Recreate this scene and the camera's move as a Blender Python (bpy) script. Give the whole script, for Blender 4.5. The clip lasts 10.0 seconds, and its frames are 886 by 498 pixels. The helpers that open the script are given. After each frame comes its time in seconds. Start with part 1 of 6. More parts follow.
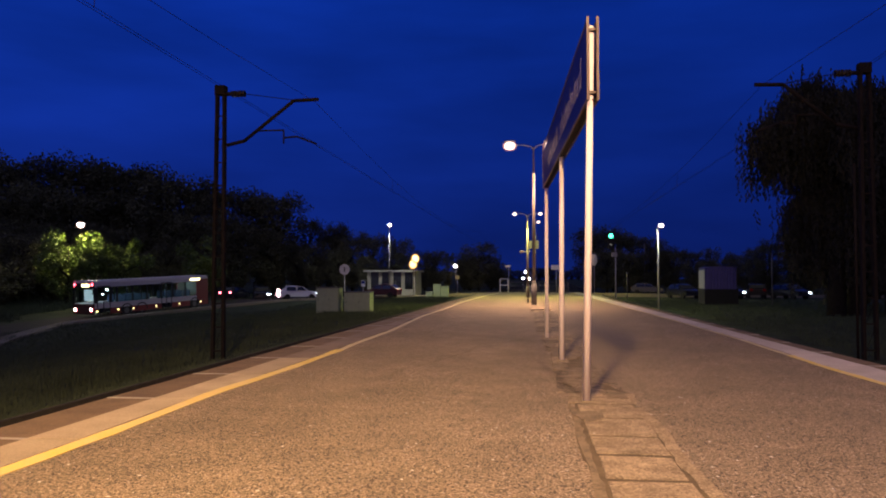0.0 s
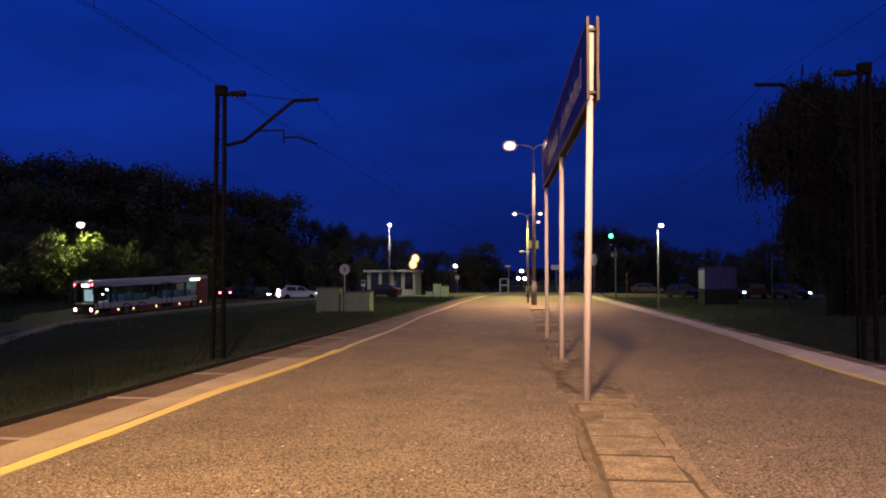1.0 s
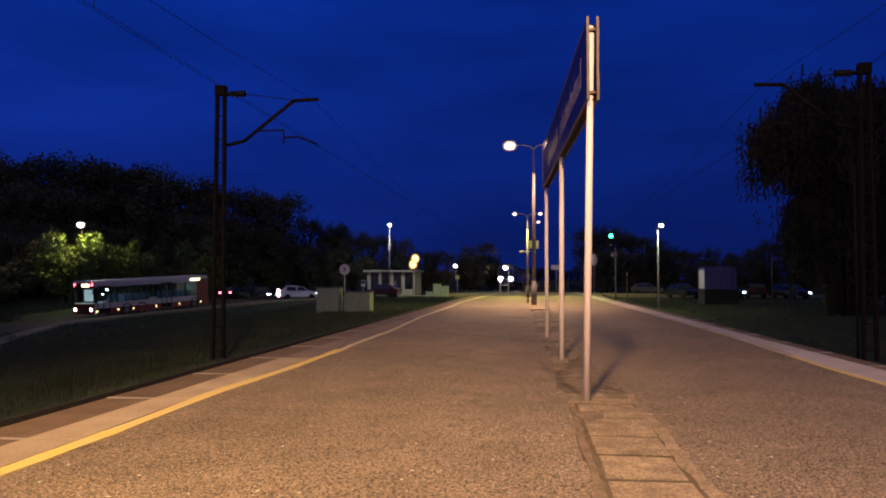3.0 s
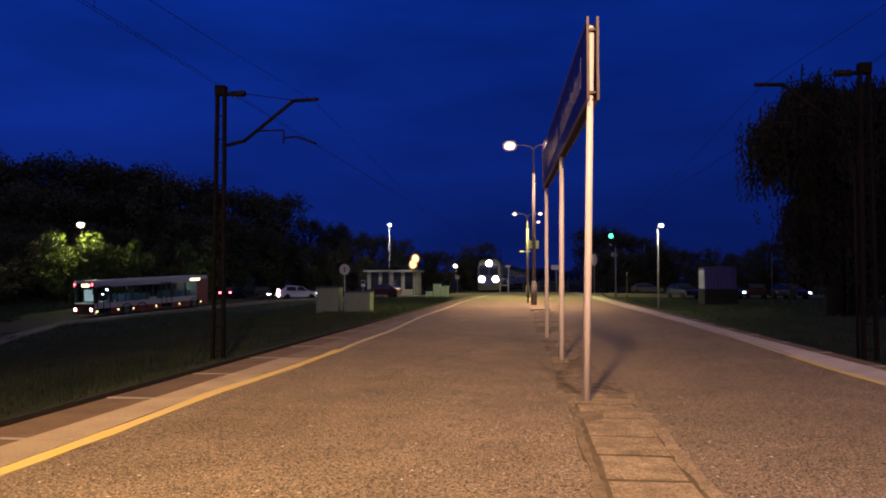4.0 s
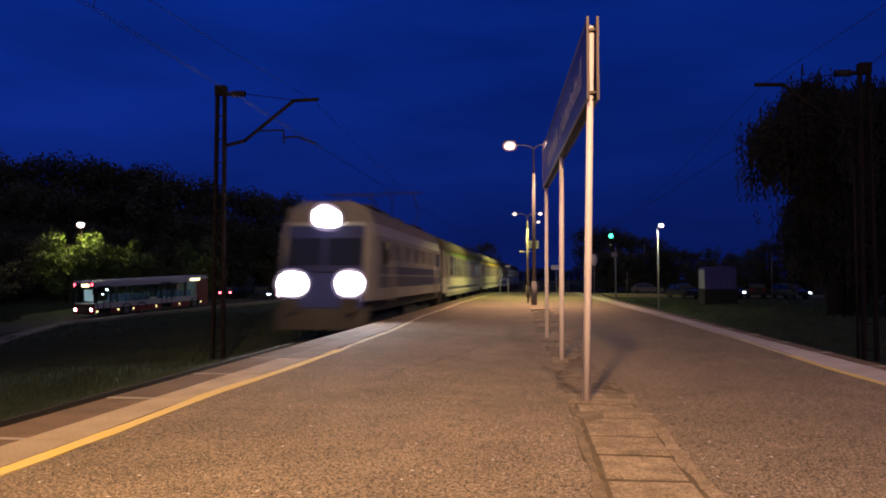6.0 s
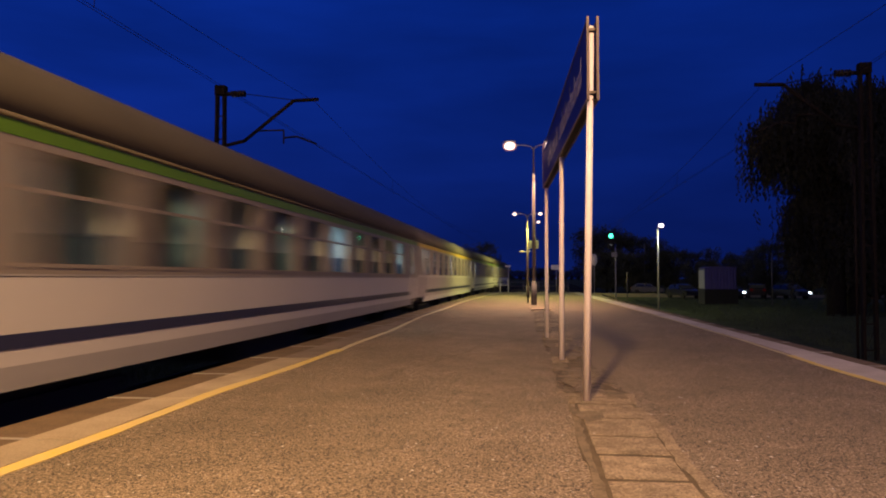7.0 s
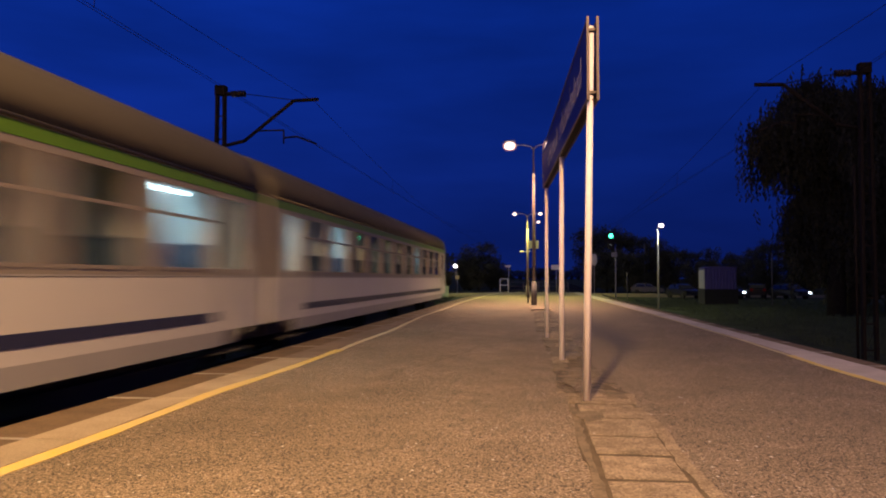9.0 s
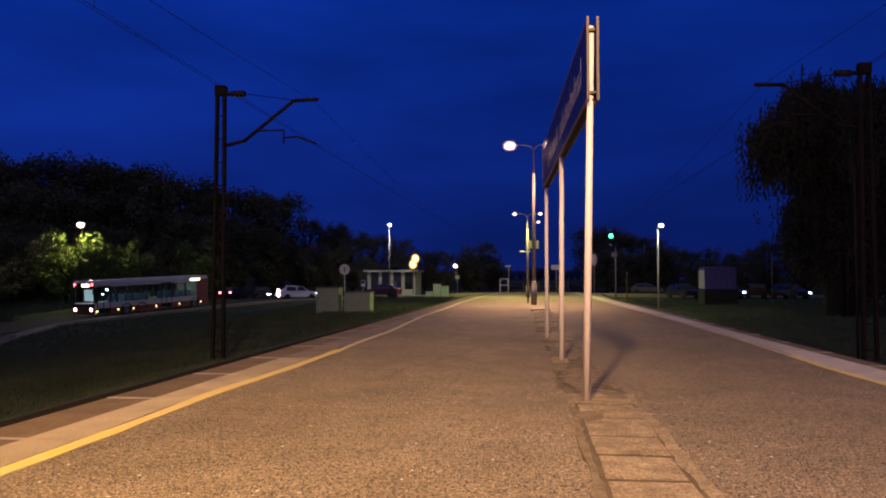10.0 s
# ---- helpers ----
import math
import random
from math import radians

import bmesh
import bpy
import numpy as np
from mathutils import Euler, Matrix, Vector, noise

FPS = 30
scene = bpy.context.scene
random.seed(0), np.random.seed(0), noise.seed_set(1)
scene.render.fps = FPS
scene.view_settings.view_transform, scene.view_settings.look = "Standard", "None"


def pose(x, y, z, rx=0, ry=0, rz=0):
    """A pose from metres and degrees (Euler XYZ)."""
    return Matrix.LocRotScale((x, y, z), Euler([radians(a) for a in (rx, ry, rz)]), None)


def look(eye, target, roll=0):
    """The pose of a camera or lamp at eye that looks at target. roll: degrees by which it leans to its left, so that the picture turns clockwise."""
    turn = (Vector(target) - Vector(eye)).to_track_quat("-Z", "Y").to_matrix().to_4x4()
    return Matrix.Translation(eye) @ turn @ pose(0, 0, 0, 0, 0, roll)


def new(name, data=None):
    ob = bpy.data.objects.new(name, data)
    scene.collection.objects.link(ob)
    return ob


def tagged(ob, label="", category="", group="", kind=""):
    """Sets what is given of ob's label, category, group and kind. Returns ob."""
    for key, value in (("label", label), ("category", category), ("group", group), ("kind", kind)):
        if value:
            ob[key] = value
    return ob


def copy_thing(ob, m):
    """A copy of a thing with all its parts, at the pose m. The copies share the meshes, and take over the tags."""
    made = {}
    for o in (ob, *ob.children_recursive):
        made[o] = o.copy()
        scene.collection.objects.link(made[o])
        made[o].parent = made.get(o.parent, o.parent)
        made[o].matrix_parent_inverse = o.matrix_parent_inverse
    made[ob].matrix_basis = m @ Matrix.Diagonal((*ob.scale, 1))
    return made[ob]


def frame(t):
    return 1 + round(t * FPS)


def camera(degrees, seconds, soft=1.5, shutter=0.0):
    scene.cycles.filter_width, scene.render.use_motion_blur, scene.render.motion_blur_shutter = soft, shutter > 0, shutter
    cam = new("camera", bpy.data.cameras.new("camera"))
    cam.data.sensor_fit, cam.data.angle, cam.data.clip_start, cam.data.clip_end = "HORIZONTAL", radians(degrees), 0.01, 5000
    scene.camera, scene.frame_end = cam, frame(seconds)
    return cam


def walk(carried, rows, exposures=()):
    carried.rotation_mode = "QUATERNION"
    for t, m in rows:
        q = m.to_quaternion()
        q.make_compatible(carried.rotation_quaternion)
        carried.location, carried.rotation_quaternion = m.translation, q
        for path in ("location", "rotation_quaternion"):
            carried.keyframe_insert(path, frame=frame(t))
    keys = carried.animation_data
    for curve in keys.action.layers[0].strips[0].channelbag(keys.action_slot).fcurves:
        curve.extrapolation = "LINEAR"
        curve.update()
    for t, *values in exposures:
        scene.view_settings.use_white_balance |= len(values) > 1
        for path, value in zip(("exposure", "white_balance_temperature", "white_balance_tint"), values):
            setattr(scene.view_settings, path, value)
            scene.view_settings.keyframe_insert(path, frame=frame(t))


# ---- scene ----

# Camera: stands still on an island platform, 1.25 m above the asphalt. Platform top is z = 0, the tracks run along y.
cam = camera(62.18, 10.0, soft=1.95, shutter=0.9)
EYE = (0.0, 0.0, 1.25)
YAW, TILT = radians(7.06), radians(2.247)
AIM = (EYE[0] - math.sin(YAW) * math.cos(TILT) * 10, math.cos(YAW) * math.cos(TILT) * 10, EYE[2] + math.sin(TILT) * 10)
walk(cam, [(0.0, look(EYE, AIM)), (10.0, look(EYE, AIM))],
     [(0.0, 0.15), (1.0, 0.08), (2.5, 0.0), (4.0, -0.12), (5.0, -0.22), (5.7, -0.24), (6.8, -0.27), (7.5, -0.11), (8.0, -0.10), (9.0, -0.06), (10.0, 0.02)])

# ---- sky: blue hour ----
SKY_LOW, SKY_HIGH, SKY_TOP, SKY_STRENGTH = (0.0034, 0.0112, 0.113, 1), (0.0023, 0.0246, 0.275, 1), (0.090, 0.080, 0.082, 1), 1.0
world = bpy.data.worlds.new("dusk_sky")
scene.world = world
world.use_nodes = True
nt = world.node_tree
nt.nodes.clear()
w_out, w_bg = nt.nodes.new("ShaderNodeOutputWorld"), nt.nodes.new("ShaderNodeBackground")
w_co, w_sep = nt.nodes.new("ShaderNodeTexCoord"), nt.nodes.new("ShaderNodeSeparateXYZ")
w_ramp, w_noise = nt.nodes.new("ShaderNodeValToRGB"), nt.nodes.new("ShaderNodeTexNoise")
w_map, w_mul, w_mix = nt.nodes.new("ShaderNodeMapping"), nt.nodes.new("ShaderNodeMapRange"), nt.nodes.new("ShaderNodeMix")
w_mix.data_type, w_mix.blend_type = "RGBA", "MULTIPLY"
w_mix.inputs["Factor"].default_value = 1.0
w_ramp.color_ramp.elements[0].color, w_ramp.color_ramp.elements[0].position = SKY_LOW, 0.0
w_ramp.color_ramp.elements[1].color, w_ramp.color_ramp.elements[1].position = SKY_HIGH, 0.42
w_top = w_ramp.color_ramp.elements.new(0.9)
w_top.color = SKY_TOP
w_map.inputs["Scale"].default_value = (2.0, 2.0, 9.0)
w_noise.inputs["Scale"].default_value, w_noise.inputs["Detail"].default_value = 1.3, 5.0
w_mul.inputs["From Min"].default_value, w_mul.inputs["From Max"].default_value = 0.3, 0.75
w_mul.inputs["To Min"].default_value, w_mul.inputs["To Max"].default_value = 0.78, 1.30
w_side, w_side_mul = nt.nodes.new("ShaderNodeMapRange"), nt.nodes.new("ShaderNodeMath")
w_side_mul.operation = "MULTIPLY"
w_side.inputs["From Min"].default_value, w_side.inputs["From Max"].default_value = -0.6, 0.45
w_side.inputs["To Min"].default_value, w_side.inputs["To Max"].default_value = 1.22, 0.78
# unseen warm fill behind the camera, added to lift the trees' fronts
w_back, w_add = nt.nodes.new("ShaderNodeMapRange"), nt.nodes.new("ShaderNodeMix")
w_back.inputs["From Min"].default_value, w_back.inputs["From Max"].default_value = -0.05, -1.0
w_add.data_type, w_add.blend_type = "RGBA", "ADD"
w_add.inputs["B"].default_value = (0.115, 0.092, 0.066, 1)
for a, b in ((w_co.outputs["Generated"], w_sep.inputs[0]), (w_sep.outputs["Z"], w_ramp.inputs["Fac"]), (w_co.outputs["Generated"], w_map.inputs["Vector"]),
             (w_map.outputs[0], w_noise.inputs["Vector"]), (w_noise.outputs["Fac"], w_mul.inputs["Value"]), (w_ramp.outputs[0], w_mix.inputs["A"]),
             (w_sep.outputs["X"], w_side.inputs["Value"]), (w_mul.outputs[0], w_side_mul.inputs[0]), (w_side.outputs[0], w_side_mul.inputs[1]), (w_side_mul.outputs[0], w_mix.inputs["B"]), (w_sep.outputs["Y"], w_back.inputs["Value"]), (w_back.outputs[0], w_add.inputs["Factor"]),
             (w_mix.outputs["Result"], w_add.inputs["A"]), (w_add.outputs["Result"], w_bg.inputs["Color"]), (w_bg.outputs[0], w_out.inputs[0])):
    nt.links.new(a, b)
w_bg.inputs["Strength"].default_value = SKY_STRENGTH


def lamp(name, place, watts, colour, radius=0.12, down=True, cone=168, aim=None, blend=0.4, across=1.0, tilt=0.0, throw=0.0):
    """A light under a lamp's glass."""
    data = bpy.data.lights.new(name, "SPOT" if down else "POINT")
    data.energy, data.color, data.shadow_soft_size = watts, colour, radius
    if down:
        data.spot_size, data.spot_blend = radians(cone), blend
    ob = new(name, data)
    ob.matrix_world = look(place, aim) if aim else pose(*place, rx=throw, ry=tilt)
    ob.scale = (across, 1.0, 1.0)
    return ob


SODIUM, WARM, LIME, COOL = (1.0, 0.60, 0.255), (1.0, 0.66, 0.36), (0.95, 0.86, 0.22), (0.9, 0.95, 1.0)


# ---- materials ----
def material(name, colour, rough=0.7, metal=0.0, vary=0.25, scale=6.0, fine=60.0, bump=0.15, second=None, spec=0.4, emit=None, power=0.0, per=0.0, depth=0.01):
    """Base colour varied at two scales, with fine relief."""
    m = bpy.data.materials.new(name)
    m.use_nodes = True
    n, l = m.node_tree.nodes, m.node_tree.links
    b = n["Principled BSDF"]
    b.inputs["Metallic"].default_value, b.inputs["Roughness"].default_value = metal, rough
    b.inputs["Specular IOR Level"].default_value = spec
    if emit:
        b.inputs["Base Color"].default_value = (*colour, 1)
        b.inputs["Emission Color"].default_value, b.inputs["Emission Strength"].default_value = (*emit, 1), power
        return m
    co = n.new("ShaderNodeTexCoord")
    big, small = n.new("ShaderNodeTexNoise"), n.new("ShaderNodeTexNoise")
    big.inputs["Scale"].default_value, big.inputs["Detail"].default_value = scale, 6.0
    small.inputs["Scale"].default_value, small.inputs["Detail"].default_value = fine, 4.0
    mixed = n.new("ShaderNodeMix")
    mixed.data_type = "RGBA"
    dark = [c * (1 - vary) for c in colour]
    mixed.inputs["A"].default_value = (*dark, 1)
    mixed.inputs["B"].default_value = (*(second or [min(1, c * (1 + vary)) for c in colour]), 1)
    add = n.new("ShaderNodeMath")
    add.operation = "MULTIPLY_ADD"
    add.inputs[1].default_value, add.inputs[2].default_value = 0.5, 0.0
    summed = n.new("ShaderNodeMath")
    summed.operation = "ADD"
    half = n.new("ShaderNodeMath")
    half.operation = "MULTIPLY"
    half.inputs[1].default_value = 0.5
    stretch = n.new("ShaderNodeMapRange")
    stretch.inputs["From Min"].default_value, stretch.inputs["From Max"].default_value = 0.32, 0.68
    for x in (big, small):
        l.new(co.outputs["Object"], x.inputs["Vector"])
    l.new(big.outputs["Fac"], add.inputs[0])
    l.new(small.outputs["Fac"], half.inputs[0])
    l.new(add.outputs[0], summed.inputs[0])
    l.new(half.outputs[0], summed.inputs[1])
    l.new(summed.outputs[0], stretch.inputs["Value"])
    l.new(stretch.outputs[0], mixed.inputs["Factor"])
    last = mixed.outputs["Result"]
    if per:
        info, rnge, mul = n.new("ShaderNodeObjectInfo"), n.new("ShaderNodeMapRange"), n.new("ShaderNodeMix")
        mul.data_type, mul.blend_type = "RGBA", "MULTIPLY"
        mul.inputs["Factor"].default_value = 1.0
        rnge.inputs["To Min"].default_value, rnge.inputs["To Max"].default_value = 1 - per, 1 + per
        l.new(info.outputs["Random"], rnge.inputs["Value"])
        l.new(last, mul.inputs["A"])
        l.new(rnge.outputs[0], mul.inputs["B"])
        last = mul.outputs["Result"]
    l.new(last, b.inputs["Base Color"])
    if bump:
        bp = n.new("ShaderNodeBump")
        bp.inputs["Strength"].default_value, bp.inputs["Distance"].default_value = bump, depth
        l.new(small.outputs["Fac"], bp.inputs["Height"])
        l.new(bp.outputs[0], b.inputs["Normal"])
    return m


def glow(name, colour, power):
    return material(name, (0.8, 0.8, 0.8), 0.3, emit=colour, power=power)


def glass(name, tint=(0.9, 0.95, 0.95), rough=0.02):
    m = bpy.data.materials.new(name)
    m.use_nodes = True
    b = m.node_tree.nodes["Principled BSDF"]
    b.inputs["Base Color"].default_value = (*tint, 1)
    b.inputs["Roughness"].default_value = rough
    b.inputs["Transmission Weight"].default_value = 1.0
    b.inputs["IOR"].default_value = 1.05
    return m


def asphalt(name, dark=(0.016, 0.013, 0.009, 1.0), light=(0.425, 0.328, 0.230, 1.0), chip=88.0, grain=58.0, rare_at=0.70, stains=0.14, stain_at=1.6):
    """Coarse worn asphalt: dark binder, stone chips of many shades, a few white ones, broad stains."""
    m = bpy.data.materials.new(name)
    m.use_nodes = True
    n, l = m.node_tree.nodes, m.node_tree.links
    b = n["Principled BSDF"]
    b.inputs["Roughness"].default_value, b.inputs["Specular IOR Level"].default_value = 0.9, 0.3
    co = n.new("ShaderNodeTexCoord")

    def node(kind, scale, detail=None):
        x = n.new(kind)
        x.inputs["Scale"].default_value = scale
        if detail is not None:
            x.inputs["Detail"].default_value = detail
        l.new(co.outputs["Object"], x.inputs["Vector"])
        return x

    def span(socket, a, c, d, e):
        r = n.new("ShaderNodeMapRange")
        for key, v in zip(("From Min", "From Max", "To Min", "To Max"), (a, c, d, e)):
            r.inputs[key].default_value = v
        l.new(socket, r.inputs["Value"])
        return r.outputs[0]

    def math_of(op, p, q):
        x = n.new("ShaderNodeMath")
        x.operation = op
        l.new(p, x.inputs[0])
        l.new(q, x.inputs[1])
        return x.outputs[0]

    def blend(kind, f, p, q):
        x = n.new("ShaderNodeMix")
        x.data_type, x.blend_type = "RGBA", kind
        for key, v in (("Factor", f), ("A", p), ("B", q)):
            if isinstance(v, (tuple, float)):
                x.inputs[key].default_value = v
            else:
                l.new(v, x.inputs[key])
        return x.outputs["Result"]

    chips, coarse, rare = node("ShaderNodeTexVoronoi", chip), node("ShaderNodeTexNoise", grain, 5.0), node("ShaderNodeTexVoronoi", 9.0)
    stain, wide = node("ShaderNodeTexNoise", stain_at, 6.0), node("ShaderNodeTexNoise", 0.28, 3.0)
    sep, sep2 = n.new("ShaderNodeSeparateColor"), n.new("ShaderNodeSeparateColor")
    l.new(chips.outputs["Color"], sep.inputs[0])
    l.new(rare.outputs["Color"], sep2.inputs[0])
    tone = math_of("MULTIPLY", span(sep.outputs[0], 0.0, 1.0, 0.08, 0.98), span(coarse.outputs["Fac"], 0.36, 0.64, 0.46, 1.36))
    colour = blend("MIX", tone, dark, light)
    shade = math_of("MULTIPLY", span(stain.outputs["Fac"], 0.3, 0.7, 1 - stains, 1 + stains), span(wide.outputs["Fac"], 0.35, 0.65, 0.88, 1.10))
    colour = blend("MULTIPLY", 1.0, colour, shade)
    white = math_of("MULTIPLY", span(sep2.outputs[1], rare_at, rare_at + 0.01, 0.0, 1.0), span(rare.outputs["Distance"], 0.125, 0.09, 0.0, 1.0))
    colour = blend("MIX", white, colour, (0.72, 0.68, 0.62, 1.0))
    small, sep3 = node("ShaderNodeTexVoronoi", 24.0), n.new("ShaderNodeSeparateColor")
    l.new(small.outputs["Color"], sep3.inputs[0])
    pale = math_of("MULTIPLY", span(sep3.outputs[2], rare_at + 0.06, rare_at + 0.07, 0.0, 1.0), span(small.outputs["Distance"], 0.20, 0.15, 0.0, 1.0))
    colour = blend("MIX", pale, colour, (0.50, 0.44, 0.40, 1.0))
    pit = math_of("MULTIPLY", span(sep3.outputs[0], 0.74, 0.75, 0.0, 1.0), span(small.outputs["Distance"], 0.30, 0.22, 0.0, 0.8))
    colour = blend("MIX", pit, colour, dark)
    bp = n.new("ShaderNodeBump")
    bp.inputs["Strength"].default_value, bp.inputs["Distance"].default_value = 0.9, 0.008
    l.new(chips.outputs["Distance"], bp.inputs["Height"])
    l.new(bp.outputs[0], b.inputs["Normal"])
    l.new(colour, b.inputs["Base Color"])
    return m


def halo_shell(name, colour, power, clear=0.55):
    """Half-clear glowing shell that stands for the halo round a lamp."""
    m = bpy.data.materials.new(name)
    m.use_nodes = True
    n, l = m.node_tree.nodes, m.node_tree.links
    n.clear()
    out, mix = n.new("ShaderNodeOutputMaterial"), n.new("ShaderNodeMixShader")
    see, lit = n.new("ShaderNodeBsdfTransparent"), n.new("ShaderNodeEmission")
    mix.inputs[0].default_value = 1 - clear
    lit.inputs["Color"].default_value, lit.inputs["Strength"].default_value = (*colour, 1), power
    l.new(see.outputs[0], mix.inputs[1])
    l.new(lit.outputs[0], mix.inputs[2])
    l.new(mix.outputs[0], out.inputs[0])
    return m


ASPHALT = asphalt("platform_asphalt")
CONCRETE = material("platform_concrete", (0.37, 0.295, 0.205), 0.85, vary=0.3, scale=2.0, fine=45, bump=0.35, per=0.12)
PALE_CONCRETE = material("pale_platform_concrete", (0.44, 0.39, 0.37), 0.85, vary=0.25, scale=2.0, fine=45, bump=0.35, per=0.1)
MID_BROWN = material("mid_brown_concrete", (0.185, 0.142, 0.108), 0.9, vary=0.3, scale=2.0, fine=45, bump=0.35, per=0.12)
EDGE_BROWN = material("edge_concrete", (0.135, 0.091, 0.055), 0.9, vary=0.35, scale=2.5, fine=50, bump=0.4, per=0.12)
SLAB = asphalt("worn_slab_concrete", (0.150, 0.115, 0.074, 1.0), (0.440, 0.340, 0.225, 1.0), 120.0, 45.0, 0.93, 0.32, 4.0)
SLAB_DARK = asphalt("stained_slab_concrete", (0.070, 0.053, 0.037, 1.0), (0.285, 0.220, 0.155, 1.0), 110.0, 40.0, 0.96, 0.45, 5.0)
SOIL = material("joint_soil", (0.115, 0.085, 0.048), 0.95, vary=0.45, scale=4, fine=40, bump=0.6)
MOSSY = material("mossy_concrete", (0.17, 0.130, 0.075), 0.95, vary=0.45, scale=5, fine=45, bump=0.5, second=(0.27, 0.205, 0.135))
JOINT = material("joint_mortar", (0.31, 0.28, 0.25), 0.9, vary=0.2)
YELLOW = material("worn_yellow_paint", (0.86, 0.62, 0.10), 0.8, vary=0.18, scale=2.5, fine=45, bump=0.3, second=(0.62, 0.50, 0.26))
# cream stands for how the yellow line looks in the light further off
PALE_LINE = material("light_paled_line_paint", (0.62, 0.48, 0.26), 0.8, vary=0.25, scale=1.2, fine=50, bump=0.2, second=(0.66, 0.57, 0.38))
GRASS_SOIL = material("grass_soil", (0.046, 0.056, 0.032), 0.95, vary=0.5, scale=0.8, fine=18, bump=0.6, depth=0.05, spec=0.05)
GRASS = material("grass_blades", (0.062, 0.080, 0.048), 0.85, vary=0.4, scale=0.5, fine=9, bump=0, spec=0.1)
BALLAST = material("ballast_stone", (0.032, 0.032, 0.024), 0.95, vary=0.5, scale=5, fine=22, bump=0.9, depth=0.04, spec=0.05)
RAIL = material("rail_steel", (0.05, 0.045, 0.036), 0.85, 0.0, vary=0.2, spec=0.1)
SLEEPER = material("sleeper_concrete", (0.22, 0.20, 0.18), 0.9)
ROAD = material("road_asphalt", (0.040, 0.036, 0.032), 0.9, vary=0.3, scale=0.6, fine=40, bump=0.3, spec=0.08)
KERB = material("kerb_stone", (0.19, 0.165, 0.13), 0.9, spec=0.1)
POLE_PINK = material("painted_pole", (0.84, 0.74, 0.70), 0.5, vary=0.08, scale=3, fine=30, bump=0.05)
GALV = material("galvanised_steel", (0.5, 0.5, 0.48), 0.45, 0.6, vary=0.15, scale=4, fine=50, bump=0.05)
LAMP_PAINT = material("grey_lamp_paint", (0.26, 0.25, 0.245), 0.5, vary=0.12, scale=3, fine=40, bump=0.05)
SHAFT = material("dull_grey_steel", (0.10, 0.094, 0.094), 0.6, vary=0.15, scale=3, fine=40, bump=0.08)
MAST = material("rusty_mast_steel", (0.018, 0.014, 0.012), 0.9, 0.0, vary=0.4, scale=5, fine=40, bump=0.2, spec=0.08)
SIGN_BLUE = material("sign_blue_enamel", (0.010, 0.018, 0.19), 0.5, vary=0.08, scale=2, bump=0, spec=0.05)
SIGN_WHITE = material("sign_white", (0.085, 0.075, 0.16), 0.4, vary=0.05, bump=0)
FRAME_BROWN = material("bronze_frame", (0.10, 0.075, 0.055), 0.5, 0.3, vary=0.15)
BLACK = material("black_rubber", (0.012, 0.012, 0.012), 0.85, vary=0.3)
UNDER = material("underframe_grime", (0.045, 0.040, 0.034), 0.9, vary=0.4)
WIRE = material("copper_wire", (0.012, 0.010, 0.010), 0.8, 0.0, spec=0.1)
INSUL = material("brown_insulator", (0.022, 0.014, 0.011), 0.6)
CABINET = material("cabinet_plastic", (0.25, 0.30, 0.20), 0.7, vary=0.15, scale=3, fine=30, bump=0.1)
CAB_LID = material("cabinet_lid", (0.10, 0.10, 0.09), 0.8)
PLASTER = material("pale_plaster", (0.27, 0.26, 0.21), 0.9, vary=0.15, scale=2, fine=30)
WHITE_PAINT = material("white_paint", (0.75, 0.75, 0.73), 0.6, vary=0.08, bump=0.05)
BARK = material("bark", (0.028, 0.024, 0.019), 0.95, vary=0.4, scale=6, fine=40, bump=0.6, spec=0.08)
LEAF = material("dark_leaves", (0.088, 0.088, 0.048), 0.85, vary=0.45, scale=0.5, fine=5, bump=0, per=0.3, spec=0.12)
# darker leaf copy: the willows' shade is put into the colour
LEAF_SHADED = material("shaded_willow_leaves", (0.042, 0.040, 0.026), 0.85, vary=0.4, scale=0.5, fine=5, bump=0, spec=0.08)
# yellow-green leaf copy whose colour carries the street lamp's light
LEAF_LIT = material("lamplit_leaves", (0.085, 0.12, 0.022), 0.65, vary=0.4, scale=0.7, fine=5, bump=0)
COACH_BODY = material("coach_pale_grey", (0.53, 0.505, 0.505), 0.42, vary=0.06, scale=1.2, fine=14, bump=0.03)
COACH_BAND = material("coach_window_band", (0.225, 0.195, 0.182), 0.42, vary=0.06, scale=1.2, fine=14, bump=0.03)
COACH_ROOF = material("coach_roof_grey", (0.085, 0.071, 0.052), 0.8, vary=0.2, scale=1.0, fine=10, bump=0.05)
COACH_SKIRT = material("coach_grey_skirt", (0.31, 0.295, 0.30), 0.5, vary=0.15, scale=1.5, fine=12)
COACH_LINE = material("coach_navy_line", (0.02, 0.024, 0.07), 0.4, vary=0.05)
GREY_BODY = material("coach_violet_grey", (0.40, 0.365, 0.375), 0.42, vary=0.06, scale=1.2, fine=14, bump=0.03)
PALE_BAND = material("coach_pale_band", (0.30, 0.262, 0.245), 0.42, vary=0.06, scale=1.2, fine=14, bump=0.03)
PALE_ROOF = material("coach_pale_roof", (0.145, 0.125, 0.102), 0.7, vary=0.2, scale=1.0, fine=10, bump=0.05)
STRIPE_GREEN = material("coach_green_stripe", (0.085, 0.18, 0.014), 0.45, vary=0.06)
STRIPE_YELLOW = material("coach_yellow_stripe", (0.55, 0.39, 0.018), 0.45, vary=0.06)
INNER = material("coach_inner_wall", (0.40, 0.43, 0.44), 0.7, vary=0.1)
